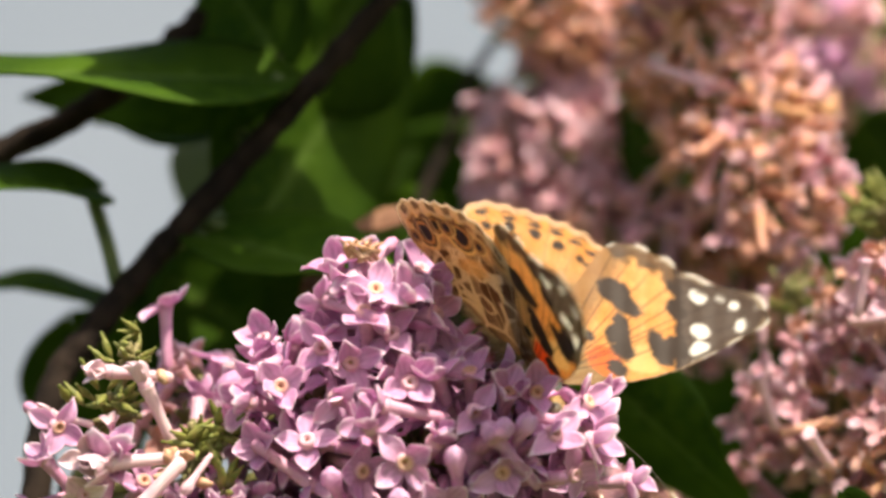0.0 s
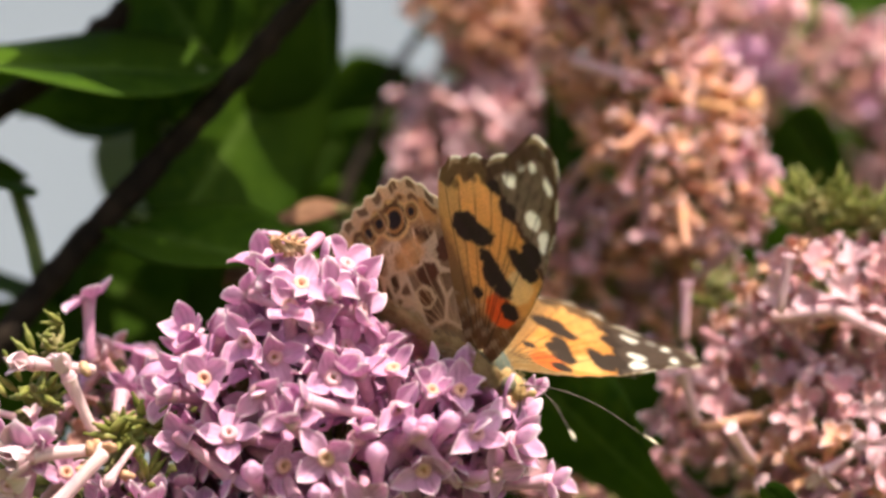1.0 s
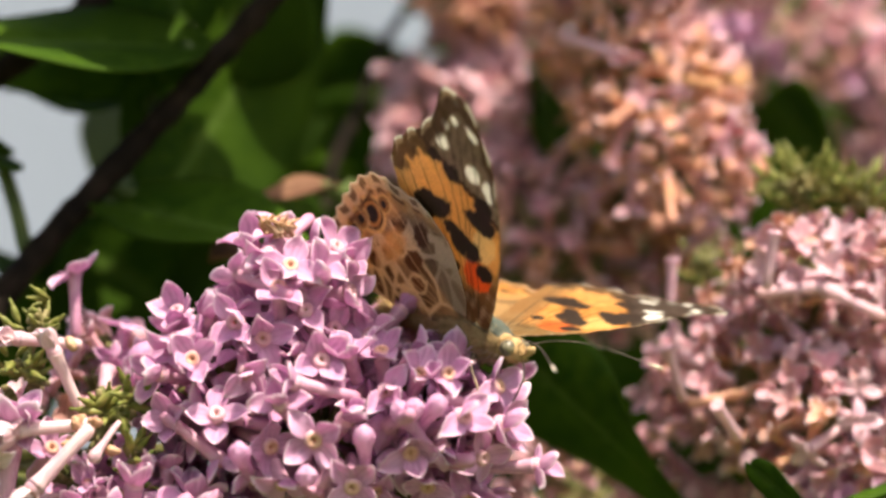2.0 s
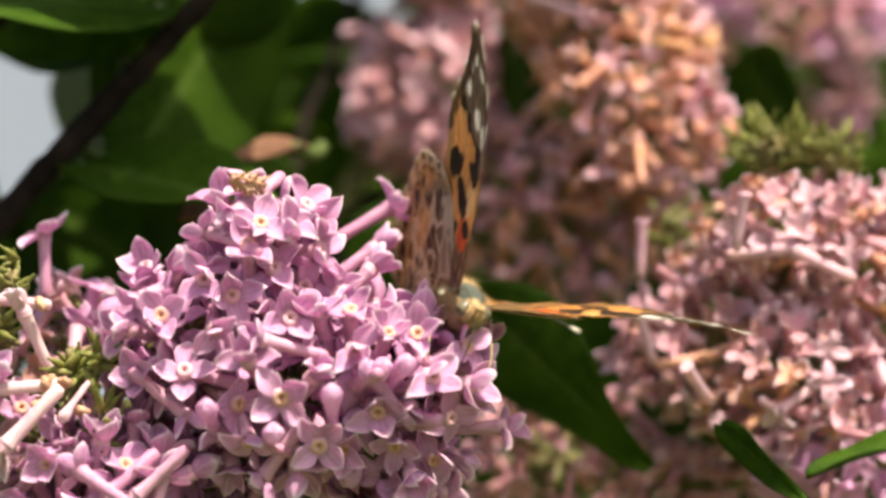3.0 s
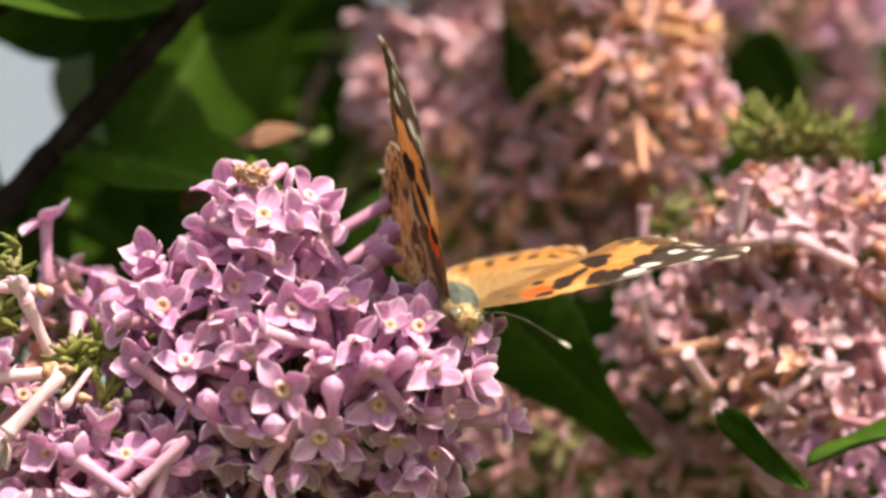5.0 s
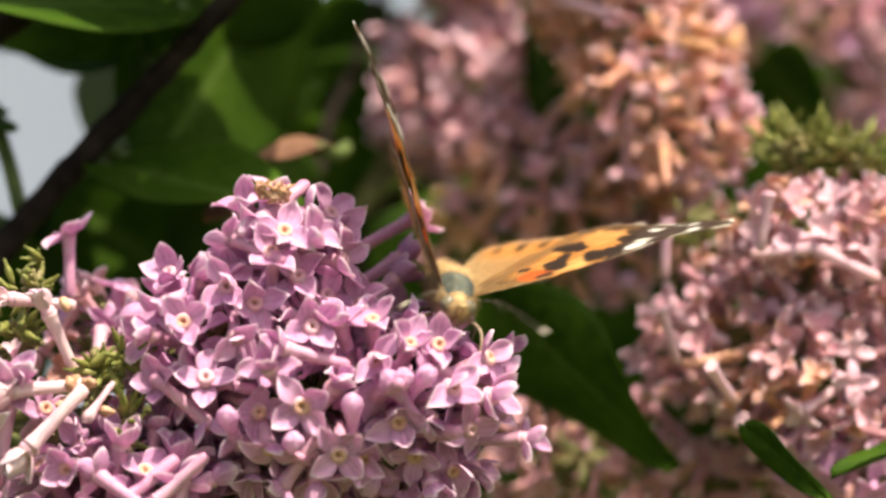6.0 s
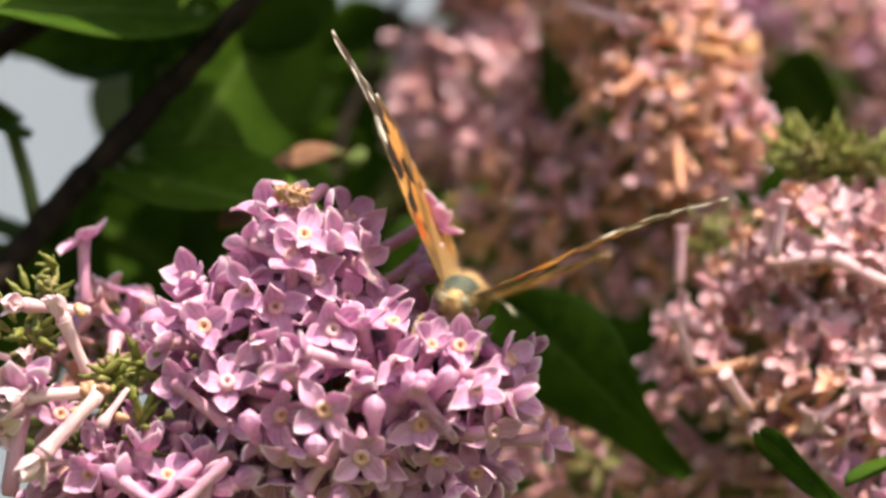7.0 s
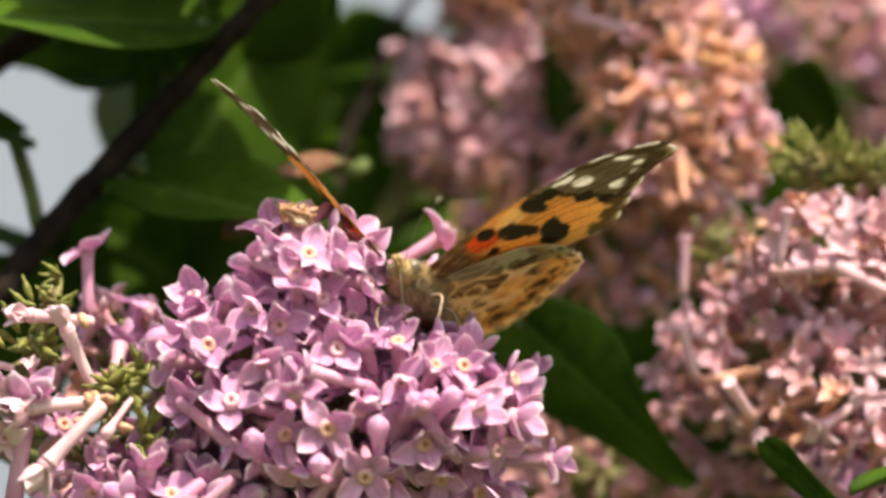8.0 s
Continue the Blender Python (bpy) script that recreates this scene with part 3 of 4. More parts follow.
for u, v in ((-42.4, -8.0), (-41.4, -16.7), (-40.4, -17.3), (-38.1, -20.3), (-42.4, -19.7)):
    pts = [(0, 0, 0), (0.3, 0.2, 0.9), (-0.2, 0.1, 1.6)]
    vv, ff = merge(*[tube_along([Vector(p) * rng.uniform(0.8, 1.3) + Vector((rng.uniform(-.5, .5), 0, rng.uniform(-.4, .4))) for p in pts], [0.5, 0.6, 0.25], 6) for _ in range(5)])
    part("withered_petal", shared("withered_petal", vv, ff, WITHERED), None, sprig, "brown shrivelled petals", mm(Vector((u, -6, v)) - SPRIG_HOME) @ out_turn((0, -1, 0.5), rng, 0.6))
CUP = shared("bud_cup", *lathe([(-1.6, 0.15), (-0.7, 0.38), (0.1, 0.5), (0.8, 0.4), (1.3, 0.2), (1.9, 0.22), (2.1, 0.04)], 7), CALYX)


def cups(parent, home, centre, radii, count, rng, up=0.4, scale=1.0):
    for _ in range(count):
        w = Vector((rng.gauss(0, 1), rng.gauss(0, 1), rng.gauss(0, 1))).normalized()
        p = Vector([centre[i] + w[i] * radii[i] * rng.uniform(0.4, 1) for i in range(3)])
        part("bud_cup", CUP, None, parent, m=mm(p - home) @ out_turn(w + Vector((0, -0.3, up)), rng, 0.3) @ Matrix.Scale(scale * rng.uniform(0.8, 1.3), 4))


cups(sprig, SPRIG_HOME, (-46.9, 2, -4.6), (4, 4, 3), 20, rng, 1.0, 0.8)
cups(sprig, SPRIG_HOME, (-35.6, -3, -13.9), (3, 3, 2.6), 14, rng)
cups(sprig, SPRIG_HOME, (-36.2, -4, -21.2), (2.5, 3, 5), 18, rng)
cups(sprig, SPRIG_HOME, (-49.8, 0, -10.0), (5, 3, 3), 15, rng)
cups(sprig, SPRIG_HOME, (-38.9, -3, -15.3), (3, 3, 3), 16, rng)
stalks(sprig, SPRIG_HOME, [((-39.0, -2, -17.3), (4, 4, 8)), ((-48.6, 2, -12.0), (5, 4, 5)), ((-46.5, 2, -5.3), (3, 3, 3)), ((-43.1, 0, -24.0), (6, 4, 5)), ((-35.6, -3, -21.3), (2, 3, 5))], (-56.6, 30, -22.2), rng, 0.7)

# ---- the clusters behind ----
FAR_PINK = [whole_floret("floret", random.Random(30 + k), BACK_PINK, 0.3 + 0.13 * k) for k in range(6)]
FAR_LILAC = [whole_floret("floret", random.Random(60 + k), PETAL, 0.0) for k in range(5)]
FAR_BROWN = [whole_floret("floret", random.Random(40 + k), BACK_BROWN, 1.0) for k in range(6)]
FAR_BUD = with_material(KIT["bud"], BACK_PINK)
FAR_BUD_BROWN = with_material(KIT["bud"], BACK_BROWN)
FAR_TUBE = with_material(KIT["tube"], PALE_PINK)
FAR_PALE = [whole_floret("floret", random.Random(80 + k), PALE_PINK, 0.3) for k in range(4)]


def far_cluster(label, lobes, root, seed, kinds, gap=4.2, limit=150, tubes=6, buds=0.06, droop=0.25):
    rng = random.Random(seed)
    home = Vector(lobes[0][0])
    th = tagged(new("lilac_flower_cluster"), label, "flower cluster", group="lilac flower clusters")
    th.matrix_basis = BUSH @ mm(home)
    for p, nrm in lobe_points(lobes, gap, rng, 5000, limit):
        me = rng.choice(rng.choice(kinds))
        name = "floret"
        if rng.random() < buds:
            me, name = (FAR_BUD_BROWN if kinds[0] is FAR_BROWN else FAR_BUD), "floret_bud"
        part(name, me, None, th, m=mm(p - home) @ out_turn(nrm + Vector((0.1, -0.3, -droop)), rng, 0.45) @ Matrix.Scale(rng.uniform(0.68, 0.95), 4))
    for _ in range(tubes):
        c, r = rng.choice(lobes)
        w = Vector((rng.gauss(0.3, 0.8), -abs(rng.gauss(0, 1)), rng.gauss(0, 1))).normalized()
        p = Vector([c[i] + w[i] * r[i] * 1.12 for i in range(3)])
        part("floret_tube", FAR_TUBE, None, th, m=mm(p - home) @ out_turn(w, rng, 0.7))
    stalks(th, home, lobes, root, rng, 0.8)
    return th


BR, PK, LI, PP = FAR_BROWN, FAR_PINK, FAR_LILAC, FAR_PALE
far_cluster("large faded lilac cluster with browning florets in the sun", [((28.7, 62, 21.1), (10.5, 11, 13)), ((32.1, 58, 13.8), (9, 9, 8)), ((23.7, 66, 32.8), (10, 10, 12)), ((25.8, 62, 10.9), (7, 8, 6))],
            (13.2, 92, 17.3), 201, [BR, BR, PK, BR], 3.3, 260, 8)
far_cluster("shaded brownish lilac cluster under a branch", [((12.9, 72, 8.1), (11, 9, 8)), ((19.4, 68, 3.7), (10, 8, 7)), ((28.8, 66, 1.5), (9, 8, 6)), ((8.5, 74, 1.5), (8, 7, 6)), ((21.6, 68, -2.8), (10, 7, 5))], (13.2, 92, 17.3), 202, [BR, PK], 4.2, 130, 4)
far_cluster("pale pink lilac cluster below a thin branch", [((6.8, 82, 21.6), (7.5, 8, 8.5)), ((2.0, 82, 17.0), (8, 8, 8)), ((0.5, 86, 24.1), (6, 6, 6)), ((6.0, 86, 30.5), (6, 6, 5))], (-10.7, 84, 1.6), 203, [PP, PK], 3.1, 190, 4, 0.2)
far_cluster("withered orange-brown lilac cluster on a thin twig", [((6.4, 82, 37.0), (6, 7, 7)), ((2.4, 82, 42.4), (8, 8, 8)), ((14.2, 106, 42.1), (9, 8, 8))], (-3.3, 92, 36.1), 204, [BR], 3.3, 120, 3)
faded = far_cluster("pink lilac cluster with fresh and faded florets", [((48.4, 34, 0.8), (11, 8, 6.5)), ((46.6, 41, -8.4), (14, 10, 10)), ((38.4, 41, -13.8), (11.5, 9, 9.5)), ((49.0, 34, -18.4), (12, 10, 10)), ((57.8, 38, -5.6), (9, 9, 12))],
            (44.8, 66, -18.9), 205, [PK, PK, BR, PK, PP], 3.2, 293, 14)

# long pale tubes that stand out of it
for u, d, v, way in ((41.5, 20, 5.6, (0.15, -0.2, 1)), (28.6, 26, -8.5, (-0.3, -0.3, 1)), (34.3, 20, -15.5, (-0.4, -0.7, 0.6)), (29.6, 34, 2.4, (0.05, -0.1, 1))):
    part("floret_tube", FAR_TUBE, None, faded, m=mm(Vector((u, d, v)) - Vector((48.4, 34, 0.8))) @ out_turn(way, random.Random(7), 0.05) @ Matrix.Scale(0.85, 4))
far_cluster("dusky pink lilac cluster in half shade", [((19.7, 50, -27.0), (12, 8, 8)), ((28.9, 48, -31.2), (11, 8, 6)), ((16.2, 54, -30.8), (8, 8, 7)), ((39.6, 48, -32.3), (8, 8, 6))], (15.8, 70, -23.3), 206, [PK], 4.5, 110, 3)
far_cluster("pink lilac cluster high on the bush", [((45.1, 98, 31.8), (13, 9, 7)), ((56.7, 102, 29.7), (9, 9, 7)), ((35.7, 92, 37.6), (10, 9, 7)), ((58.3, 104, 17.6), (5, 5, 5))], (48.6, 107, 40.6), 207, [PK, LI, PK], 4.0, 150, 3)
far_cluster("bright pink lilac cluster low on the bush", [((55.5, 34, -29.0), (12, 9, 7)), ((58.5, 42, -20.5), (8, 7, 6))], (44.8, 66, -18.9), 208, [LI], 4.0, 80, 2)
far_cluster("small pink lilac cluster in the shade of leaves", [((-38.3, 18, -9.5), (6.5, 6, 5)), ((-40.7, 18, -13.6), (6, 6, 4))], (-44.1, 30, -18.0), 209, [LI, PK], 3.9, 50, 1)
green = tagged(new("lilac_bud_cluster"), "green cups and buds of a faded lilac spray", "flower cluster", group="lilac flower clusters")
GREEN_HOME = Vector((45.9, 34, 12.0))
green.matrix_basis = BUSH @ mm(GREEN_HOME)
rng = random.Random(91)
cups(green, GREEN_HOME, (45.9, 34, 12.0), (7.5, 5, 4), 70, rng, 1.0, 0.72)
cups(green, GREEN_HOME, (53.0, 36, 10.6), (5.5, 5, 4), 50, rng, 1.0, 0.72)
cups(green, GREEN_HOME, (34.5, 46, 1.5), (5, 4, 5), 34, rng, 0.6, 0.75)
stalks(green, GREEN_HOME, [((45.9, 34, 11.3), (6, 4, 4)), ((53.0, 36, 9.9), (4, 4, 4)), ((34.5, 46, 1.5), (4, 4, 4))], (44.8, 66, -18.9), rng, 0.6)


# ---- the butterfly: x towards its head, y to its left, z up ----
def smooth_outline(points, steps):
    pts = [Vector((x, y, 0)) for x, y in points]
    return [(p.x, p.y) for p in spline(pts, steps)]


FORE_EDGE = ((1.8, 0.3), (4.6, 4.2), (7.2, 9), (8.8, 13.5), (9.7, 18), (10.2, 22.4), (10.5, 26.2), (10.2, 28.6), (9.2, 30.1), (7.4, 30.3), (5.4, 28.8), (3.2, 26.8), (0.6, 25.1),
             (-2.2, 24.2), (-5.0, 23.0), (-7.0, 21.4), (-7.7, 18.9), (-6.8, 14), (-4.8, 8), (-2.6, 2.6), (-1.4, 0.2))
HIND_EDGE = ((0.8, 0.3), (2.0, 5), (1.2, 10.5), (-2.2, 14.8), (-6.2, 16.6), (-9.6, 17.1), (-12.6, 16.0), (-15.4, 13.6), (-18.0, 10.6), (-20.0, 7.6), (-20.6, 5.2),
             (-19.4, 3.2), (-16, 1.6), (-11, 0.7), (-5, 0.1), (-1.2, -0.2))
SIZE = 1.08
ORANGE, PALE_ORANGE, CREAM = (0.64, 0.28, 0.06), (0.71, 0.42, 0.14), (0.76, 0.58, 0.29)
RED, DARK, WHITE = (0.68, 0.15, 0.025), (0.042, 0.026, 0.016), (0.85, 0.82, 0.74)
BROWN, TAN, OLIVE, BEIGE = (0.12, 0.06, 0.03), (0.46, 0.29, 0.15), (0.17, 0.11, 0.04), (0.50, 0.38, 0.25)


def ripple(x, y, s, k):
    return (np.sin(x * s + k) * np.cos(y * s * 1.3 - k * 2) + 0.6 * np.sin(x * s * 2.3 - y * s * 1.9 + k * 3) + 0.35 * np.sin(x * s * 5.1 + y * s * 4.3 + k)) / 1.95


class Paint:
    """Scale colours laid on a wing's points, spot over spot."""

    def __init__(self, x, y, base):
        self.x, self.y = x, y
        self.c = np.tile(np.array(base, float), (len(x), 1))
        self.wob = 0.22 * ripple(x, y, 2.2, 0.7) + 0.12 * ripple(x, y, 5.0, 2.0)

    def lay(self, colour, mask, share=1.0):
        a = (np.clip(mask, 0, 1) * share)[:, None]
        self.c = self.c * (1 - a) + np.array(colour) * a

    def spot(self, colour, x, y, rx, ry, turn=0.0, soft=0.14, share=1.0, wob=1.0):
        a = radians(turn)
        dx, dy = self.x - x, self.y - y
        p, q = dx * math.cos(a) + dy * math.sin(a), -dx * math.sin(a) + dy * math.cos(a)
        d = np.sqrt((p / rx) ** 2 + (q / ry) ** 2) - 1 + self.wob * wob * min(1.0, 1.0 / min(rx, ry))
        self.lay(colour, 0.5 - d * min(rx, ry) / (2 * soft), share)

    def line(self, colour, pts, width, share=1.0):
        d = np.full(len(self.x), 99.0)
        for (x0, y0), (x1, y1) in zip(pts, pts[1:]):
            vx, vy = x1 - x0, y1 - y0
            t = np.clip(((self.x - x0) * vx + (self.y - y0) * vy) / (vx * vx + vy * vy), 0, 1)
            d = np.minimum(d, np.hypot(self.x - x0 - t * vx, self.y - y0 - t * vy))
        self.lay(colour, (width - d) / 0.1 + 0.5, share)


FORE_VEINS = [((1, 2), (4.5, 11), (8.6, 24)), ((1.2, 4), (3.6, 14), (7.8, 28.6)), ((1, 4), (3, 14), (5.4, 27)), ((0.6, 4), (2.0, 14), (3.0, 25.2)),
              ((0.3, 4), (0.6, 14), (0.4, 23.4)), ((0, 4), (-1.2, 13), (-2.4, 22)), ((-0.4, 4), (-3, 13), (-5, 20.8)), ((-1, 3), (-4.2, 12), (-6.6, 19))]
HIND_VEINS = [((-0.5, 2), (-2, 9), (-5, 15.5)), ((-1, 3), (-5, 10), (-9, 16.6)), ((-2, 3), (-7.5, 9), (-12.6, 16)), ((-3, 3), (-9.5, 8), (-16, 13.6)),
              ((-3, 2.6), (-11, 6.4), (-18.6, 10.4)), ((-3, 2), (-12, 4.4), (-20, 6.4)), ((-3, 1.4), (-11, 2.4), (-18.6, 3.4))]


def cells(x, y, count, box, seed):
    """Distances to the nearest and next of some scattered seeds, and the nearest one's number."""
    r = np.random.RandomState(seed)
    px, py = r.uniform(box[0], box[1], count), r.uniform(box[2], box[3], count)
    d = np.hypot(x[:, None] - px[None], (y[:, None] - py[None]) * 0.8)
    o = np.argsort(d, axis=1)[:, :2]
    k = np.arange(len(x))
    return d[k, o[:, 0]], d[k, o[:, 1]], o[:, 0]


def fore_paint(x, y, edge, under):
    """edge: how near the point lies to the outer margin, 1 on it."""
    p = Paint(x, y, PALE_ORANGE if under else ORANGE)
    p.lay(CREAM, (y - 15) / 6 * (x < 4), 0.2 if not under else 0.45)
    p.lay(PALE_ORANGE, ripple(x, y, 0.7, 1.3) * 1.5, 0.5)
    # the dark tip
    dusk = (0.32, 0.22, 0.15) if under else (0.075, 0.051, 0.036)
    p.lay(dusk, (y + x * 1.15 - 22.6 + p.wob * 2.0) / 0.4)
    p.lay(DARK if not under else BROWN, (0.8 - np.abs(y + x * 1.15 - 23.3 + p.wob * 2.0)) / 0.4)
    if under:
        p.lay(BEIGE, (y + x * 0.3 - 28.4 + p.wob) / 1.6, 0.6)
        p.lay((0.10, 0.06, 0.04), ripple(x, y, 1.6, 0.2) * 2 * (y + x * 0.5 > 23), 0.5)
    # the base
    p.lay(BROWN if under else OLIVE, (6.6 - y + x * 0.25 + p.wob * 2) / 2.2, 0.85)
    if under:
        p.lay(BROWN, (-0.6 - x * 0.6 + (9 - y) * 0.5 + p.wob) / 1.2, 0.7)
        p.lay(BEIGE, ripple(x, y, 1.5, 1.0) * 2.0 * (y < 7), 0.6)
    else:
        p.lay((0.20, 0.12, 0.05), (-2.4 - x + (13.5 - y) * 0.34 + p.wob) / 1.6, 0.75)
        p.lay((0.34, 0.23, 0.10), ripple(x, y * 0.4, 2.4, 1.0) * 2.0 * (y < 8), 0.6)
    # cell marks
    p.spot(RED, 2.9, 7.2, 2.3, 1.9)
    p.spot(DARK, 4.3, 7.7, 1.3, 1.05, 20)
    p.spot(CREAM if under else PALE_ORANGE, 5.4, 11.0, 1.9, 2.1, -18)
    p.spot(DARK, 3.2, 10.0, 1.4, 1.15, 25)
    p.spot(DARK, 2.2, 10.8, 1.3, 0.9, 15)
    p.spot(DARK, 1.2, 11.2, 1.4, 1.8, 8)
    p.spot(DARK, 0.2, 12.8, 1.1, 0.9)
    p.spot(DARK, -0.7, 8.1, 0.8, 0.7)
    p.spot(DARK, 5.6, 13.6, 2.6, 1.25, -22)
    p.spot(DARK, 6.6, 15.2, 1.6, 1.5)
    p.spot(DARK, -3.0, 15.2, 2.1, 1.8)
    p.spot(DARK, -0.6, 14.9, 1.8, 1.15, 15)
    p.spot(DARK, 3.0, 19.4, 1.5, 1.2, -20)
    p.spot(DARK, 0.8, 21.6, 1.3, 0.9, -20)
    p.spot(DARK, -5.2, 19.6, 0.8, 0.6, share=0.6)
    p.spot(DARK, -2.6, 21.4, 0.9, 0.55, share=0.6)
    # white marks of the tip
    for a in ((6.7, 19.5, 1.05, 1.2, 0), (8.4, 17.4, 0.95, 1.35, 0), (9.3, 16.2, 0.5, 0.9, 0), (3.2, 23.3, 1.0, 1.15, 0), (4.8, 25.5, 0.6, 0.65, 0), (6.6, 26.0, 0.5, 0.7, 0), (9.0, 24.6, 0.7, 1.15, 12), (8.2, 28.4, 0.3, 0.5, 0)):
        p.spot(WHITE, *a, wob=0.6)
    # margin
    lune = 0.5 + 0.5 * np.cos((np.arctan2(y, x + 12)) * 64)
    outer = (y + x * 0.2 > 17.5)
    p.lay((0.06, 0.035, 0.02) if not under else BROWN, (edge - 0.895 + 0.03 * lune) / 0.02 * outer, 0.85)
    p.lay(BEIGE if under else (0.32, 0.24, 0.16), (edge - 0.955) / 0.012 * (lune > 0.35) * outer, 0.75)
    p.lay(WHITE, (edge - 0.982) / 0.006 * (lune > 0.4) * outer, 0.85)
    for v in FORE_VEINS:
        p.line(DARK, v, 0.08, 0.75)
    # costal streaks
    front = (x > 2) * (y < 17) * (x * 2 > y)
    p.lay((0.20, 0.13, 0.07), (edge - 0.955) / 0.02 * front, 0.8)
    p.lay(BEIGE, (np.sin(y * 5) - 0.3) * 2 * (edge > 0.965) * front, 0.6)
    g = 1 + 0.16 * ripple(x, y, 9.0, 1.1) + 0.16 * np.random.RandomState(4).uniform(-1, 1, len(x))
    return p.c * g[:, None]


def hind_paint(x, y, edge, under):
    lune = np.cos(np.arctan2(y, x + 1) * 40)
    if not under:
        p = Paint(x, y, ORANGE)
        p.lay(PALE_ORANGE, ripple(x, y, 0.7, 0.3) * 1.5, 0.5)
        p.lay((0.42, 0.27, 0.12), (9.5 + x * 0.45 + p.wob * 2 - y * 0.35) / 3.0, 0.85)
        p.lay((0.46, 0.31, 0.14), (4.6 - y + p.wob) / 2.4, 0.9)
        p.lay((0.24, 0.15, 0.07), ripple(x * 0.35, y, 3.2, 0.6) * 1.6 * np.clip((10 - y) / 4, 0, 1), 0.45)
        rim = 1 - 0.043 * np.clip(y - 5, 0, 99) ** 2
        p.lay((0.11, 0.065, 0.03), (x - rim + 2.9 + p.wob) / 0.5 * np.clip((y - 2.5) / 2, 0, 1), 0.85)
        p.spot((0.15, 0.09, 0.04), -5.6, 10.6, 2.2, 0.8, 45, 0.4, 0.7)
        for a in ((-14.4, 10.2, 0.75, 0.7), (-12.0, 12.0, 0.7, 0.65), (-16.2, 7.8, 0.75, 0.7), (-17.2, 5.2, 0.6, 0.6), (-9.6, 13.4, 0.5, 0.5)):
            p.spot(DARK, *a)
        for k in range(7):
            t = k / 6
            p.spot(DARK, -8.0 - 11.0 * t, 15.7 - 2.2 * t - 7.8 * t * t, 0.8, 0.36, 30 + 40 * t)
            if k % 2:
                p.spot(DARK, -7.0 - 9.6 * t, 14.4 - 2.2 * t - 7.0 * t * t, 0.55, 0.28, 30 + 40 * t)
        p.lay((0.07, 0.04, 0.02), (edge - 0.925) / 0.015 * (edge < 0.955) * (lune > -0.2), 0.75)
        p.lay(BEIGE, (edge - 0.955) / 0.01, 0.75)
        for v in HIND_VEINS:
            p.line((0.26, 0.15, 0.06), v, 0.09, 0.5)
    else:
        p = Paint(x, y, (0.33, 0.235, 0.15))
        near, nxt, who = cells(x, y, 46, (-17, 1, -1, 16), 8)
        deep = np.array([0.5, 1.0, 0.8, 0.25, 0.95, 0.65])[who % 6]
        inner = np.clip((10.2 - np.hypot(x + 4.4, y - 2.5) + p.wob * 2) / 0.8, 0, 1)
        p.lay((0.085, 0.045, 0.025), inner * (nxt - near > 0.55) * deep * 1.2)
        p.lay((0.70, 0.60, 0.45), inner * np.clip((0.5 - (nxt - near)) / 0.2, 0, 1), 0.85)
        p.lay(BEIGE, (3.2 + x * 0.6 + y * 0.0) / 2.5 * (y < 8), 0.45)
        p.spot((0.66, 0.40, 0.18), -8.6, 8.4, 2.6, 1.5, 50, 0.5, 0.85)
        p.spot((0.10, 0.045, 0.022), -5.6, 7.2, 1.9, 1.1, 35)
        p.spot((0.10, 0.045, 0.022), -3.4, 10.8, 1.6, 1.2, 60)
        p.spot((0.70, 0.58, 0.40), -5.6, 4.4, 1.5, 1.3, 20)
        p.spot((0.14, 0.07, 0.035), -5.6, 4.4, 1.1, 0.95, 20)
        band = np.clip((np.hypot(x + 4.4, y - 2.5) - 10.2 + p.wob) / 1.0, 0, 1)
        p.lay((0.52, 0.31, 0.13), band, 0.9)
        p.lay((0.66, 0.48, 0.29), band * np.clip(ripple(x, y, 0.9, 0.8) * 2, 0, 1), 0.6)
        p.lay((0.24, 0.13, 0.07), band * np.clip((0.5 - np.abs(np.hypot(x + 4.4, y - 2.5) - 10.4 + p.wob)) / 0.3, 0, 1), 0.8)
        for x0, y0, r in ((-15.9, 6.0, 2.05), (-11.4, 11.7, 2.05), (-15.1, 9.0, 1.25), (-13.6, 10.6, 1.2), (-8.8, 13.5, 1.0), (-17.0, 3.4, 1.0)):
            p.spot((0.66, 0.48, 0.22), x0, y0, r * 1.3, r * 1.12, 40, wob=0.2)
            p.spot(DARK, x0, y0, r * 1.05, r * 0.9, 40, wob=0.2)
            p.spot((0.46, 0.25, 0.09), x0, y0, r * 0.85, r * 0.7, 40, wob=0.2)
            p.spot((0.02, 0.015, 0.02), x0, y0, r * 0.62, r * 0.52, 40, wob=0.2)
        outer = np.clip((np.hypot(x, y) - 13.5) / 1, 0, 1)
        p.lay((0.15, 0.075, 0.04), (edge - 0.862) / 0.02 * (edge < 0.905) * (lune > -0.4) * outer, 0.9)
        p.lay((0.66, 0.54, 0.38), (edge - 0.905) / 0.015 * outer, 0.8)
        p.lay((0.13, 0.07, 0.04), (edge - 0.93) / 0.01 * (edge < 0.985) * (lune > 0.25) * outer, 0.85)
        p.lay(WHITE, (edge - 0.985) / 0.006, 0.6)
        for v in HIND_VEINS:
            p.line((0.60, 0.47, 0.30), v, 0.09, 0.55)
    g = 1 + 0.18 * ripple(x, y, 9.0, 1.7) + 0.16 * np.random.RandomState(5).uniform(-1, 1, len(x))
    return p.c * g[:, None]


def wing_material():
    def build(n, l):
        a = n.new("ShaderNodeAttribute")
        a.attribute_name = "scales"
        return a.outputs["Color"]
    return material("wing_scales", build, 0.55, 0.25, 0.5, (4000, 0.3, 0.0001))


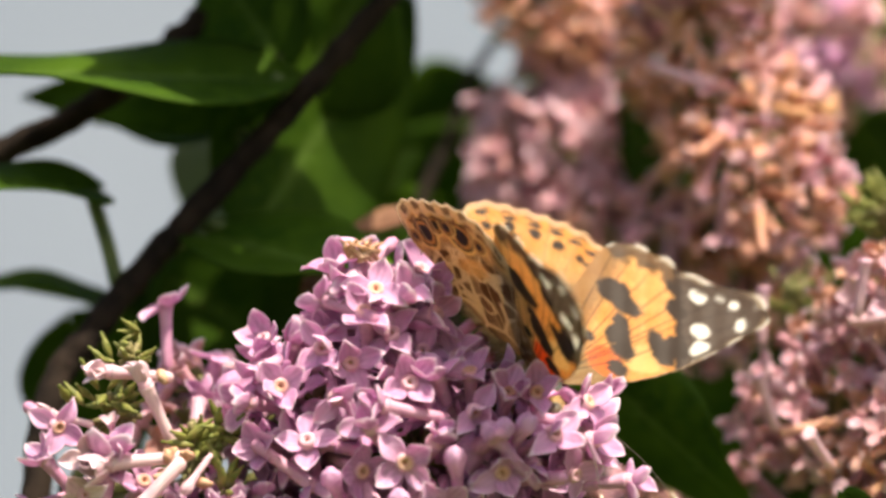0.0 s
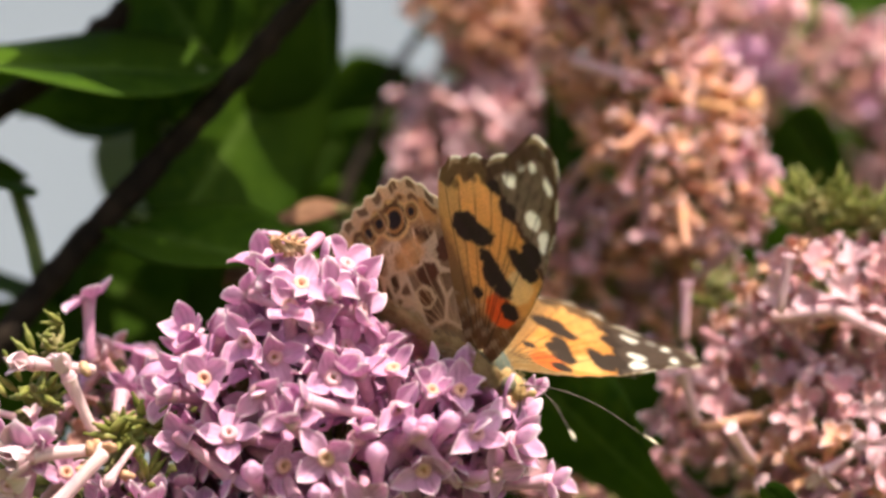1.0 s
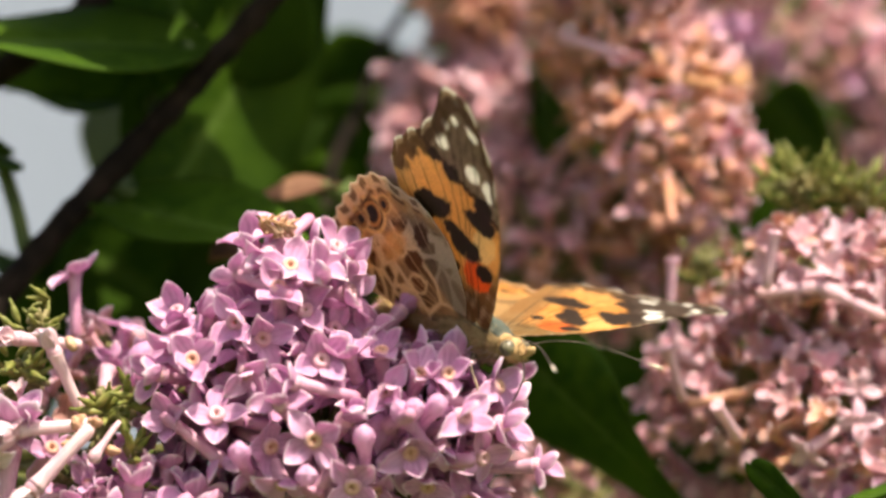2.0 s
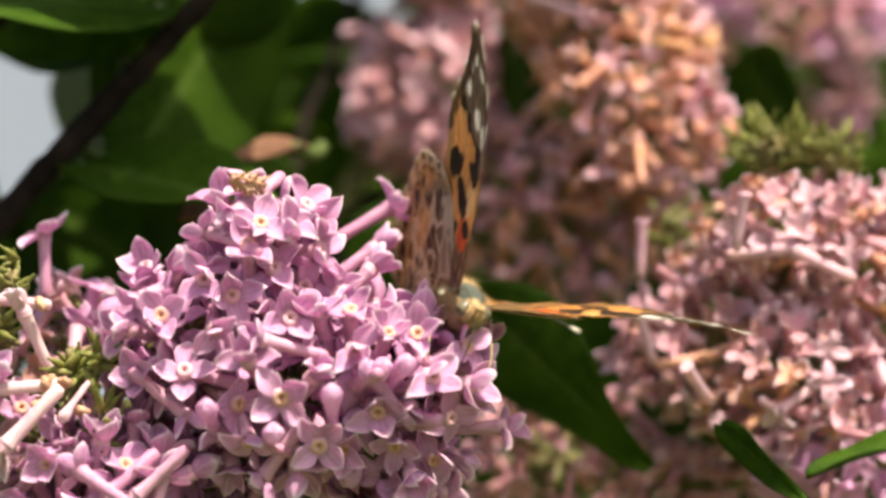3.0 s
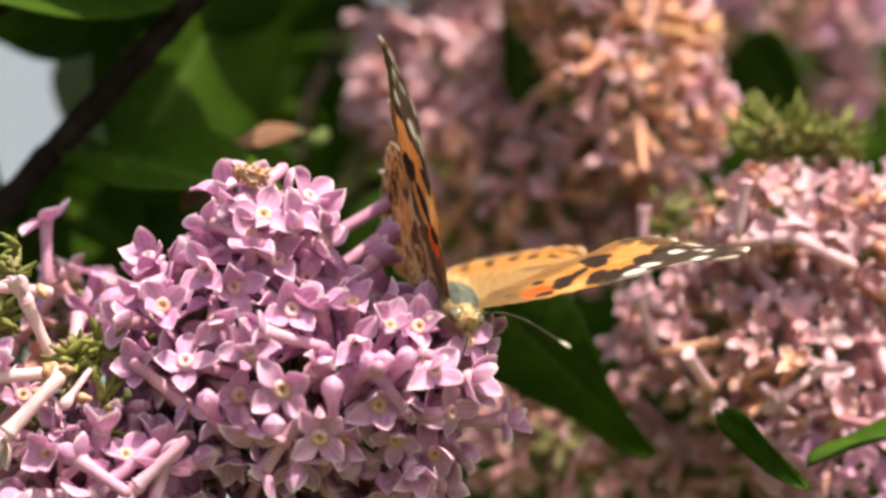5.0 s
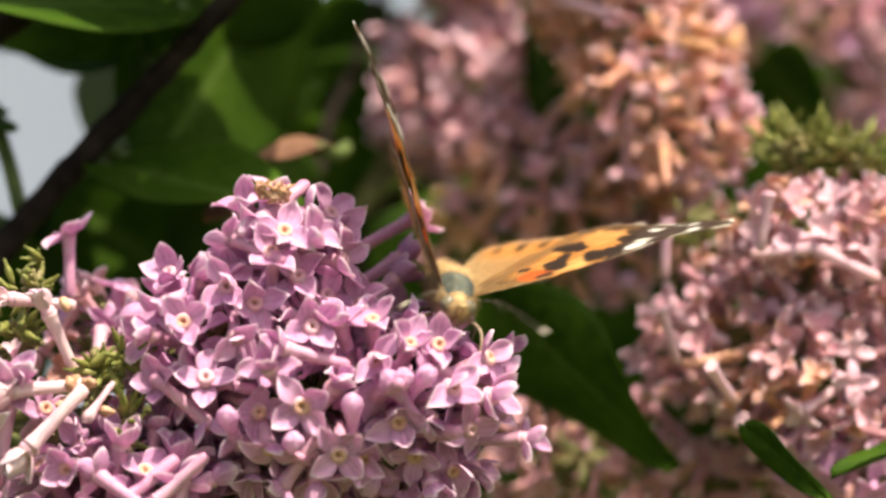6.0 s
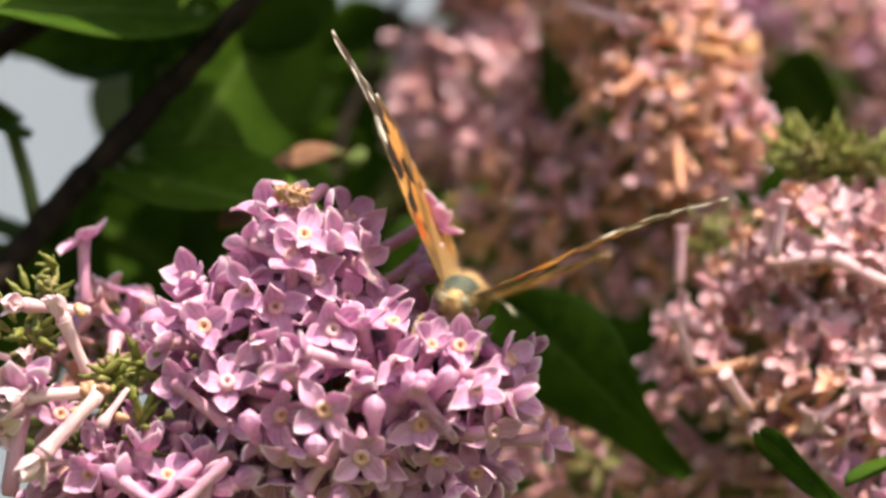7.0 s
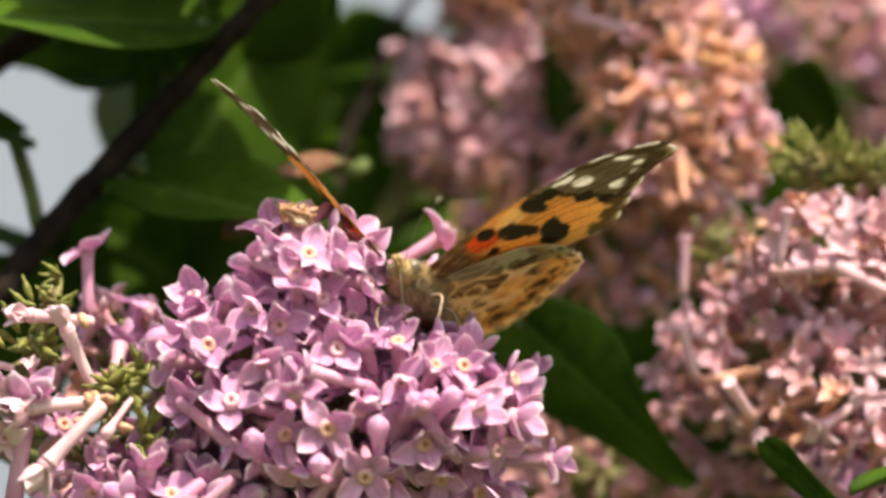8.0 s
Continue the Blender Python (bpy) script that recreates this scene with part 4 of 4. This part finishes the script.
WING = wing_material()


def wing_mesh(name, outline, paint, mirror, ns=104, nt=300):
    """A thin closed shell with its own scale colours above and below; veins raise it a little."""
    o = np.array(smooth_outline(outline, 16))
    seg = np.concatenate([[0], np.cumsum(np.hypot(*np.diff(o, axis=0).T))])
    q = np.linspace(0, seg[-1], nt)
    ox, oy = np.interp(q, seg, o[:, 0]), np.interp(q, seg, o[:, 1])
    out = np.hypot(ox, oy)
    far = np.clip((out - 12) / 4, 0, 1) * np.clip((oy - 3) / 6, 0, 1)
    scallop = 1 + 0.010 * far * np.cos(np.arctan2(oy, ox + 4) * 46) - 0.004 * far
    ox, oy = ox * scallop, oy * scallop
    s = np.linspace(0.02, 1, ns) ** 0.75
    x, y = (s[:, None] * ox[None]).ravel(), (s[:, None] * oy[None]).ravel()
    edge = np.repeat(s, nt)
    camber = 0.045 * np.sqrt(x * x + y * y) * np.sin(np.clip(y / 30, 0, 1) * np.pi) + 0.25 * ripple(x, y, 0.35, 0.3) * np.clip(np.hypot(x, y) / 10, 0, 1)
    thick = 0.09 * (1 - 0.8 * edge ** 6) + 0.02
    sgn = -1 if mirror else 1
    verts = np.concatenate([np.column_stack([x, y * sgn, camber + thick]), np.column_stack([x, y * sgn, camber - thick])]) * SIZE / 1000
    n = ns * nt
    i, j = np.meshgrid(np.arange(ns - 1), np.arange(nt - 1), indexing="ij")
    a = (i * nt + j).ravel()
    up = np.column_stack([a, a + nt, a + nt + 1, a + 1])
    down = np.column_stack([a, a + 1, a + nt + 1, a + nt]) + n
    e = (ns - 1) * nt + np.arange(nt - 1)
    rim = np.column_stack([e, e + n, e + n + 1, e + 1])
    r0 = np.arange(ns - 1) * nt
    s0 = np.column_stack([r0, r0 + n, r0 + n + nt, r0 + nt])
    r1 = r0 + nt - 1
    s1 = np.column_stack([r1, r1 + nt, r1 + n + nt, r1 + n])
    faces = np.concatenate([up, down, rim, s0, s1])
    if mirror:
        faces = faces[:, ::-1]
    me = bpy.data.meshes.new(name)
    me.from_pydata(verts.tolist(), [], faces.tolist())
    col = np.ones((2 * n, 4), np.float32)
    col[:n, :3], col[n:, :3] = paint(x, y, edge, False), paint(x, y, edge, True)
    me.attributes.new("scales", "FLOAT_COLOR", "POINT").data.foreach_set("color", np.clip(col, 0.004, 0.95).ravel())
    for p in me.polygons:
        p.use_smooth = True
    me.materials.append(WING)
    return me


FUR_TAN = material("tan_fur", plain((0.25, 0.16, 0.07), (0.43, 0.30, 0.15), 900), 0.8, 0.1)
FUR_GREY = material("thorax_fur", plain((0.045, 0.058, 0.05), (0.105, 0.118, 0.095), 900), 0.75, 0.15)
BELLY = material("belly_fur", plain((0.32, 0.25, 0.18), (0.50, 0.41, 0.31), 900), 0.8, 0.15)
EYE_MAT = material("eye", plain((0.07, 0.06, 0.04), (0.18, 0.16, 0.10), 1500), 0.3, 0.4)
HORN = material("feeler", plain((0.05, 0.04, 0.03), (0.14, 0.11, 0.08), 900), 0.5)
CLUB = material("feeler_tip", plain((0.35, 0.30, 0.22), (0.7, 0.64, 0.5), 900), 0.5)
LEG = material("leg", plain((0.16, 0.11, 0.07), (0.38, 0.29, 0.2), 900), 0.6)

butterfly = tagged(new("butterfly"), "orange butterfly with black and white wing tips, feeding on lilac", "butterfly")


def fuzz(name, spine, count, length, mat, seed, lean=-0.4, top=None, low=None, back=None):
    """Hairs standing off a body given by (x, z, radius)."""
    rng = random.Random(seed)
    bodies = []
    for _ in range(count):
        k = rng.uniform(0, len(spine) - 1.001)
        i, f = int(k), k % 1
        x, z, r = [spine[i][c] * (1 - f) + spine[i + 1][c] * f for c in range(3)]
        a = rng.uniform(0, math.tau)
        if top and math.sin(a) > 0.62 and x > 0.4 or low and math.sin(a) > -0.15 or back and math.sin(a) < 0.5:
            continue
        n = Vector((lean + rng.gauss(0, 0.25), math.cos(a), math.sin(a))).normalized()
        b = Vector((x, math.cos(a) * r * 0.93, z + math.sin(a) * r * 0.93))
        e = b + n * length * rng.uniform(0.5, 1.1)
        w = n.orthogonal().normalized() * 0.055
        w2 = n.cross(w)
        bodies.append(([tuple(b + w), tuple(b - w * 0.5 + w2), tuple(b - w * 0.5 - w2), tuple(e)], [(0, 1, 3), (1, 2, 3), (2, 0, 3)]))
    return shared(name, *merge(*bodies), mat)


def spine_body(name, spine, mat, around=16, squash=1.0):
    verts, faces = lathe([(0, s[2]) for s in spine], around)
    verts = [(spine[i // around][0], v[0] * squash, spine[i // around][1] + v[1]) for i, v in enumerate(verts)]
    return shared(name, verts, [f[::-1] for f in faces], mat)


THORAX = [(-4.6, 0.2, 1.2), (-3.8, 0.4, 1.9), (-2, 0.45, 2.2), (0, 0.5, 2.35), (2, 0.4, 2.3), (3.8, 0.25, 2.0), (5.2, 0.05, 1.5), (5.8, 0, 1.1)]
ABDOMEN = [(-16.2, -0.6, 0.25), (-15.4, -0.5, 0.8), (-13.8, -0.3, 1.2), (-12, -0.1, 1.45), (-10, 0.1, 1.6), (-8, 0.25, 1.65), (-6, 0.35, 1.5), (-4.2, 0.4, 1.3)]
HEAD = [(5.2, 0, 0.9), (5.8, 0.05, 1.35), (6.8, 0, 1.5), (7.8, -0.15, 1.25), (8.5, -0.3, 0.7), (8.8, -0.4, 0.25)]
thorax = part("thorax", spine_body("thorax", THORAX, FUR_TAN), None, butterfly, "tan furry thorax with a grey-green back")
part("thorax_hair", fuzz("thorax_hair", THORAX[3:7], 5200, 0.8, FUR_GREY, 13, -0.6, back=True), None, thorax)
part("fur", fuzz("fur", THORAX, 2600, 1.7, FUR_TAN, 3, top=True), None, thorax)
part("belly_fur", fuzz("belly_fur", [(x, z - 0.5, r) for x, z, r in THORAX], 1100, 1.3, BELLY, 4, -0.3, low=True), None, thorax)
abdomen = part("abdomen", spine_body("abdomen", ABDOMEN, FUR_TAN), None, butterfly, "tan furry abdomen")
part("fur", fuzz("fur", ABDOMEN, 1500, 1.9, FUR_TAN, 5, -0.9), None, abdomen)
head = part("head", spine_body("head", HEAD, FUR_TAN), None, butterfly)
part("fur", fuzz("fur", HEAD, 260, 0.8, FUR_TAN, 6, 0.3), None, head)
for sy in (1, -1):
    v, f = lathe([(math.cos(k * math.pi / 8) * 1.0, max(0.02, math.sin(k * math.pi / 8) * 1.0)) for k in range(9)], 12)
    part("eye", shared("eye", v, f, EYE_MAT), None, head, m=mm((7.0, 1.15 * sy, 0.25)))
    pts = spline([(8.0, 0.5 * sy, 0.8), (11.5, 2.4 * sy, 2.2), (16, 4.8 * sy, 2.6), (21.5, 7.8 * sy, 1.8)], 8)
    v, f = tube_along(pts, [0.06] * len(pts), 6)
    feeler = part("antenna", shared("antenna", v, f, HORN), None, head)
    pts = [Vector((21.3, 7.7 * sy, 1.83)), Vector((21.9, 8.0 * sy, 1.75)), Vector((22.6, 8.4 * sy, 1.65)), Vector((23.1, 8.7 * sy, 1.6))]
    v, f = tube_along(pts, [0.09, 0.17, 0.2, 0.1], 8)
    part("club", shared("club", v, f, CLUB), None, feeler, "pale rounded feeler tip")
    pts = spline([(7.8, 0.25 * sy, -0.5), (9.2, 0.3 * sy, 0.1), (9.9, 0.28 * sy, 1.0)], 5)
    v, f = tube_along(pts, [0.3 + 0.12 * math.sin(i) for i in range(len(pts))], 7)
    part("palp", shared("palp", v, f, FUR_TAN), None, head)
    for x0, x1 in ((1.8, 6.0), (-0.6, -3.0)):
        pts = spline([(x0, 1.2 * sy, -1.6), (x0 + (x1 - x0) * 0.5, 3.6 * sy, -2.6), (x1, 3.9 * sy, -5.0), (x1 + 0.5, 3.6 * sy, -6.6)], 5)
        v, f = tube_along(pts, [0.26 - 0.01 * i for i in range(len(pts))], 7)
        part("leg", shared("leg", v, f, LEG), None, butterfly)
pts = spline([(8.4, 0, -0.6), (9.2, 0.1, -2.4), (8.6, 0, -4.8), (7.6, 0, -7.0)], 6)
v, f = tube_along(pts, [0.10] * len(pts), 6)
part("proboscis", shared("proboscis", v, f, HORN), None, head)

wings = {}
for side, mirror in (("left", False), ("right", True)):
    wings["fore", side] = part("forewing", wing_mesh("forewing", FORE_EDGE, fore_paint, mirror), None, butterfly, "orange forewing with a black, white-spotted tip")
    wings["hind", side] = part("hindwing", wing_mesh("hindwing", HIND_EDGE, hind_paint, mirror), None, butterfly, "orange hindwing, marbled brown with eyespots underneath")


# ---- what moves ----
def motions():
    # seconds, u, v, heading, head up, roll, then for the left and the right: wing raised, forewing swept forward, hindwing swept forward, hindwing raised past the forewing, hindwing twisted
    flight = [
        (0.0, 0.07, -6.93, -33.7, -49.0, -1.2, 26.4, 41.8, -12.7, -5.8, 2.0, 4.9, -3.0, 2.3, 0.0, -10.4),
        (0.1, 1.11, -7.23, -32.6, -39.9, -1.6, 34.7, 49.4, -10.9, -10.9, 2.0, -3.3, -3.0, -1.8, 0.0, -2.0),
        (0.2, 2.17, -4.95, -44.6, -17.5, -11.0, 16.1, 58.5, -14.4, -1.4, 2.0, -5.8, -3.0, -0.6, 0.0, 1.5),
        (0.3, 1.50, -5.92, -50.1, -22.1, -14.3, 25.4, 55.5, -15.0, -0.3, 2.0, -5.0, -3.0, 0.4, -0.0, -3.2),
        (0.4, 2.72, -5.07, -37.2, -17.2, -11.1, 34.7, 55.4, -14.9, -3.2, 2.0, -6.2, -3.0, 1.2, -0.0, -2.6),
        (0.5, 2.79, -7.67, -32.8, -17.3, -10.4, 30.9, 49.8, -8.4, -10.6, 2.0, -7.4, -3.0, 2.0, 0.0, -2.0),
        (0.6, 3.17, -5.65, -34.0, -17.0, -8.9, 25.7, 53.8, -11.6, -4.1, 2.0, -8.5, -3.0, 2.7, -0.0, -1.5),
        (0.8, 4.96, -6.19, -33.7, -22.9, -6.4, 4.6, 56.2, -9.0, -2.3, 2.0, -10.7, -3.0, 4.2, -0.0, -0.4),
        (1.0, 2.83, -6.72, -37.1, -28.8, -3.6, 8.7, 64.6, -6.8, -8.8, 2.0, -13.0, -3.0, 5.7, -0.0, 0.7),
        (1.2, 4.54, -5.64, -39.1, -18.0, -0.7, 7.8, 62.8, -11.4, -7.2, -1.0, -8.3, -2.4, 1.8, 0.2, -0.6),
        (1.3, 3.36, -4.48, -50.8, -10.5, 2.6, 15.0, 58.5, -9.7, -12.0, -2.4, -6.0, -2.1, -0.2, 0.3, -1.3),
        (1.4, 3.46, -4.47, -51.7, -10.7, 0.2, 4.8, 67.2, -12.3, -12.9, -3.9, -3.6, -1.9, -2.1, 0.3, -1.9),
        (1.5, 3.52, -6.48, -55.4, -15.7, 2.6, 10.2, 64.4, -9.6, -9.0, -5.4, -1.3, -1.6, -4.1, 0.4, -2.6),
        (1.6, 4.66, -6.63, -48.1, -14.7, 0.7, 5.6, 66.6, -12.4, -9.8, -4.9, -1.3, -1.7, -3.6, 0.4, -2.3),
        (1.7, 4.14, -6.34, -47.2, -13.7, 0.5, 5.7, 62.6, -11.1, -9.4, -4.4, -1.4, -1.8, -3.1, 0.4, -2.0),
        (2.8, 8.24, -9.51, -50.5, -7.3, -13.1, 11.6, 72.2, -7.5, -3.0, 1.0, -1.7, -2.9, 2.2, 0.0, 1.0),
        (2.9, 7.17, -7.58, -62.8, 7.9, -9.4, 15.1, 61.9, -15.5, 2.4, -5.3, -4.4, -3.8, 0.6, -1.0, -2.4),
        (3.0, 6.62, -8.26, -77.1, -4.4, -15.3, 9.9, 75.9, -9.0, -4.5, -11.6, -7.2, -4.7, -1.1, -2.0, -5.9),
        (3.1, 5.44, -11.40, -70.8, -0.5, -8.9, 9.7, 72.2, -19.2, 3.5, -10.6, -7.6, -4.5, 0.4, -2.9, -5.5),
        (3.2, 6.34, -12.12, -70.9, 1.6, -8.2, 4.3, 74.2, -13.7, 4.2, -9.5, -8.1, -4.4, 1.9, -3.7, -5.0),
        (3.3, 5.31, -10.90, -56.9, 14.1, -10.3, 10.3, 81.9, -22.1, -1.5, -8.5, -8.5, -4.2, 3.4, -4.6, -4.6),
        (3.4, 5.89, -11.35, -64.5, 7.2, -9.1, 12.0, 60.8, -15.8, -2.4, -7.4, -9.0, -4.1, 4.9, -5.4, -4.1),
        (3.5, 4.87, -6.61, -78.9, 4.4, -12.4, 14.5, 54.0, 6.2, 4.2, -6.4, -9.4, -3.9, 6.3, -6.3, -3.7),
        (3.6, 5.79, -8.56, -66.2, 11.3, -9.6, 27.8, 58.0, -12.1, -2.1, -4.7, -8.8, -3.7, 4.7, -5.0, -3.0),
        (3.7, 5.91, -6.98, -67.6, 13.6, -10.7, 31.0, 49.1, -14.1, -6.5, -3.0, -8.2, -3.5, 3.1, -3.8, -2.3),
        (3.8, 6.61, -7.16, -68.8, 12.7, -11.6, 27.4, 42.8, -13.1, -7.8, -1.4, -7.6, -3.4, 1.5, -2.5, -1.7),
        (3.9, 6.39, -8.51, -66.0, 12.3, -13.7, 24.7, 44.5, -15.4, -9.4, 0.3, -6.9, -3.2, -0.1, -1.3, -1.0),
        (4.0, 5.53, -8.25, -76.3, -6.4, -17.8, 28.2, 48.2, -11.5, -5.6, 2.0, -6.3, -3.0, -1.7, 0.0, -0.3),
        (4.2, 4.85, -9.54, -79.4, -12.3, -12.6, 28.8, 59.4, 4.6, -11.9, -3.2, -5.0, -1.2, -0.8, -2.1, -2.2),
        (4.3, 5.32, -9.85, -80.0, -12.3, -10.8, 25.9, 61.5, 6.7, -12.0, -5.8, -4.3, -0.3, -0.3, -3.1, -3.2),
        (4.5, 5.22, -9.14, -77.1, -14.7, -7.4, 14.4, 63.5, -11.9, -13.5, -11.0, -3.0, 1.5, 0.6, -5.2, -5.0),
        (4.7, 5.36, -10.30, -79.8, -13.3, -8.1, 22.4, 64.2, 5.6, -11.4, -9.0, -3.8, 0.8, 2.2, -4.4, -5.4),
        (5.8, 6.56, -7.05, -69.8, -4.8, -19.5, 29.8, 50.8, -13.7, -8.1, 2.0, -8.7, -3.0, 10.9, -0.0, -7.3),
        (5.9, 4.58, -7.10, -72.0, -0.5, -11.5, 28.5, 58.1, -14.1, -5.6, 2.0, -3.3, -3.0, 4.5, 0.0, -3.6),
        (6.0, 2.80, -6.93, -84.2, -9.8, -11.2, 25.5, 60.0, -22.9, -18.3, 2.0, 2.0, -3.0, -2.0, 0.0, 0.0),
        (6.1, 2.64, -8.42, -100.3, -17.0, -12.9, 34.2, 59.9, -1.9, -9.5, -2.2, -1.6, -2.3, -1.3, -0.7, -0.8),
        (6.2, 0.97, -8.02, -98.8, -18.8, -16.6, 37.1, 58.4, -3.3, -10.6, -6.3, -5.2, -1.6, -0.7, -1.5, -1.7),
        (6.3, 0.12, -7.57, -98.5, -23.6, -18.3, 40.6, 53.3, -4.4, -11.6, -10.5, -8.9, -0.9, -0.0, -2.2, -2.5),
        (6.5, 1.89, -7.99, -98.7, -27.1, -21.9, 40.0, 49.4, -9.3, -11.2, -18.8, -16.1, 0.5, 1.3, -3.7, -4.2),
        (6.7, 4.48, -8.74, -95.3, -23.4, -17.6, 41.1, 53.8, -2.2, -10.8, -15.6, -8.9, -1.0, -0.0, -3.6, -2.5),
        (6.8, 5.23, -9.20, -94.4, -19.2, -15.2, 40.2, 53.1, -0.2, -10.0, -14.0, -5.2, -1.8, -0.7, -3.5, -1.7),
        (6.9, 4.62, -8.08, -92.4, -21.2, -13.8, 40.0, 53.3, 2.2, -8.9, -12.5, -1.6, -2.6, -1.3, -3.4, -0.8),
        (7.0, 1.95, -6.60, -96.4, -1.4, -12.8, 33.8, 53.9, -2.6, -12.5, -10.9, 2.0, -3.4, -2.0, -3.3, 0.0),
        (7.1, -0.49, -6.76, -103.0, 8.8, -15.1, 27.5, 53.3, 9.6, -9.0, -11.0, -1.9, -2.1, -2.6, -2.4, -0.6),
        (7.2, -3.47, -4.67, -109.6, 13.9, -15.7, 40.3, 58.2, -6.8, -6.6, -11.1, -5.7, -0.7, -3.1, -1.5, -1.2),
        (7.3, -5.99, -2.03, -114.8, 18.8, -6.2, 26.3, 47.6, 0.2, -14.9, -13.7, -3.7, -3.2, -3.1, 0.7, -1.0),
        (7.4, -6.81, -2.06, -119.1, 14.8, 1.4, 26.5, 51.8, -8.7, -4.9, -16.3, -1.7, -5.8, -3.0, 3.0, -0.8),
        (7.5, -7.01, -4.66, -107.8, 18.4, -11.2, 72.0, 60.4, 7.4, 2.4, 2.3, -4.3, -7.3, -2.0, 3.5, -0.4),
        (7.6, -7.21, -3.86, -107.3, 18.1, -8.3, 43.5, 51.4, 8.6, -9.5, 0.4, -3.1, -6.4, -2.0, 3.3, -0.3),
        (7.7, -4.24, -4.77, -108.6, 10.7, -4.4, 28.5, 43.8, 7.1, -7.6, -1.5, -1.8, -5.5, -2.0, 3.1, -0.2),
        (7.8, -2.97, -3.03, -105.8, 15.5, 1.3, 23.8, 41.6, 0.2, -11.3, -3.5, -0.5, -4.6, -2.0, 2.9, -0.2),
        (7.9, -2.69, -3.60, -106.0, 18.5, 4.3, 18.7, 47.1, -1.8, -11.4, -5.4, 0.7, -3.7, -2.0, 2.7, -0.1),
        (8.0, -3.32, -4.26, -104.9, 20.5, 9.4, 17.0, 53.4, -8.2, -1.8, -7.3, 2.0, -2.8, -2.0, 2.5, -0.0),
    ]
    walk(butterfly, [(r[0], BUSH @ Matrix.Translation((r[1] / 1000, 0.0, r[2] / 1000)) @ pose(0, 0, 0, 0, 0, r[3]) @ pose(0, 0, 0, 0, -r[4], 0) @ pose(0, 0, 0, r[5])) for r in flight])
    for k, (side, s) in enumerate((("left", 1), ("right", -1))):
        walk(wings["fore", side], [(r[0], pose(0.002, 0.0014 * s, 0.0008, s * r[6 + k]) @ pose(0, 0, 0, 0, 0, -s * r[8 + k])) for r in flight])
        walk(wings["hind", side], [(r[0], pose(-0.001, 0.0014 * s, 0.0006, s * (r[6 + k] + r[12 + k])) @ pose(0, 0, 0, 0, r[14 + k]) @ pose(0, 0, 0, 0, 0, -s * r[10 + k])) for r in flight])
    # the cluster nods under the butterfly: seconds, u, v, turn
    sway = [(0.0, -0.37, 0.39, 3.1), (0.5, -0.52, 0.63, 2.33), (1.0, -0.48, 0.62, 1.96), (1.5, -0.2, -0.11, 1.78), (3.0, -0.48, 0.76, 0.75), (3.5, -0.38, 0.58, 0.49), (4.0, -0.2, 0.33, 0.17),
            (4.5, -0.3, 0.51, 0.32), (6.0, -0.89, 0.25, -0.29), (6.5, 0.0, 0.0, 0.0), (7.0, -0.05, 0.28, 0.51), (7.5, -1.71, 0.24, 0.69), (8.0, -0.04, -0.67, 0.15)]
    walk(panicle, [(t, HOME @ Matrix.Translation((u / 1000, 0, v / 1000)) @ Matrix.Rotation(-radians(a), 4, "Y")) for t, u, v, a in sway])


motions()
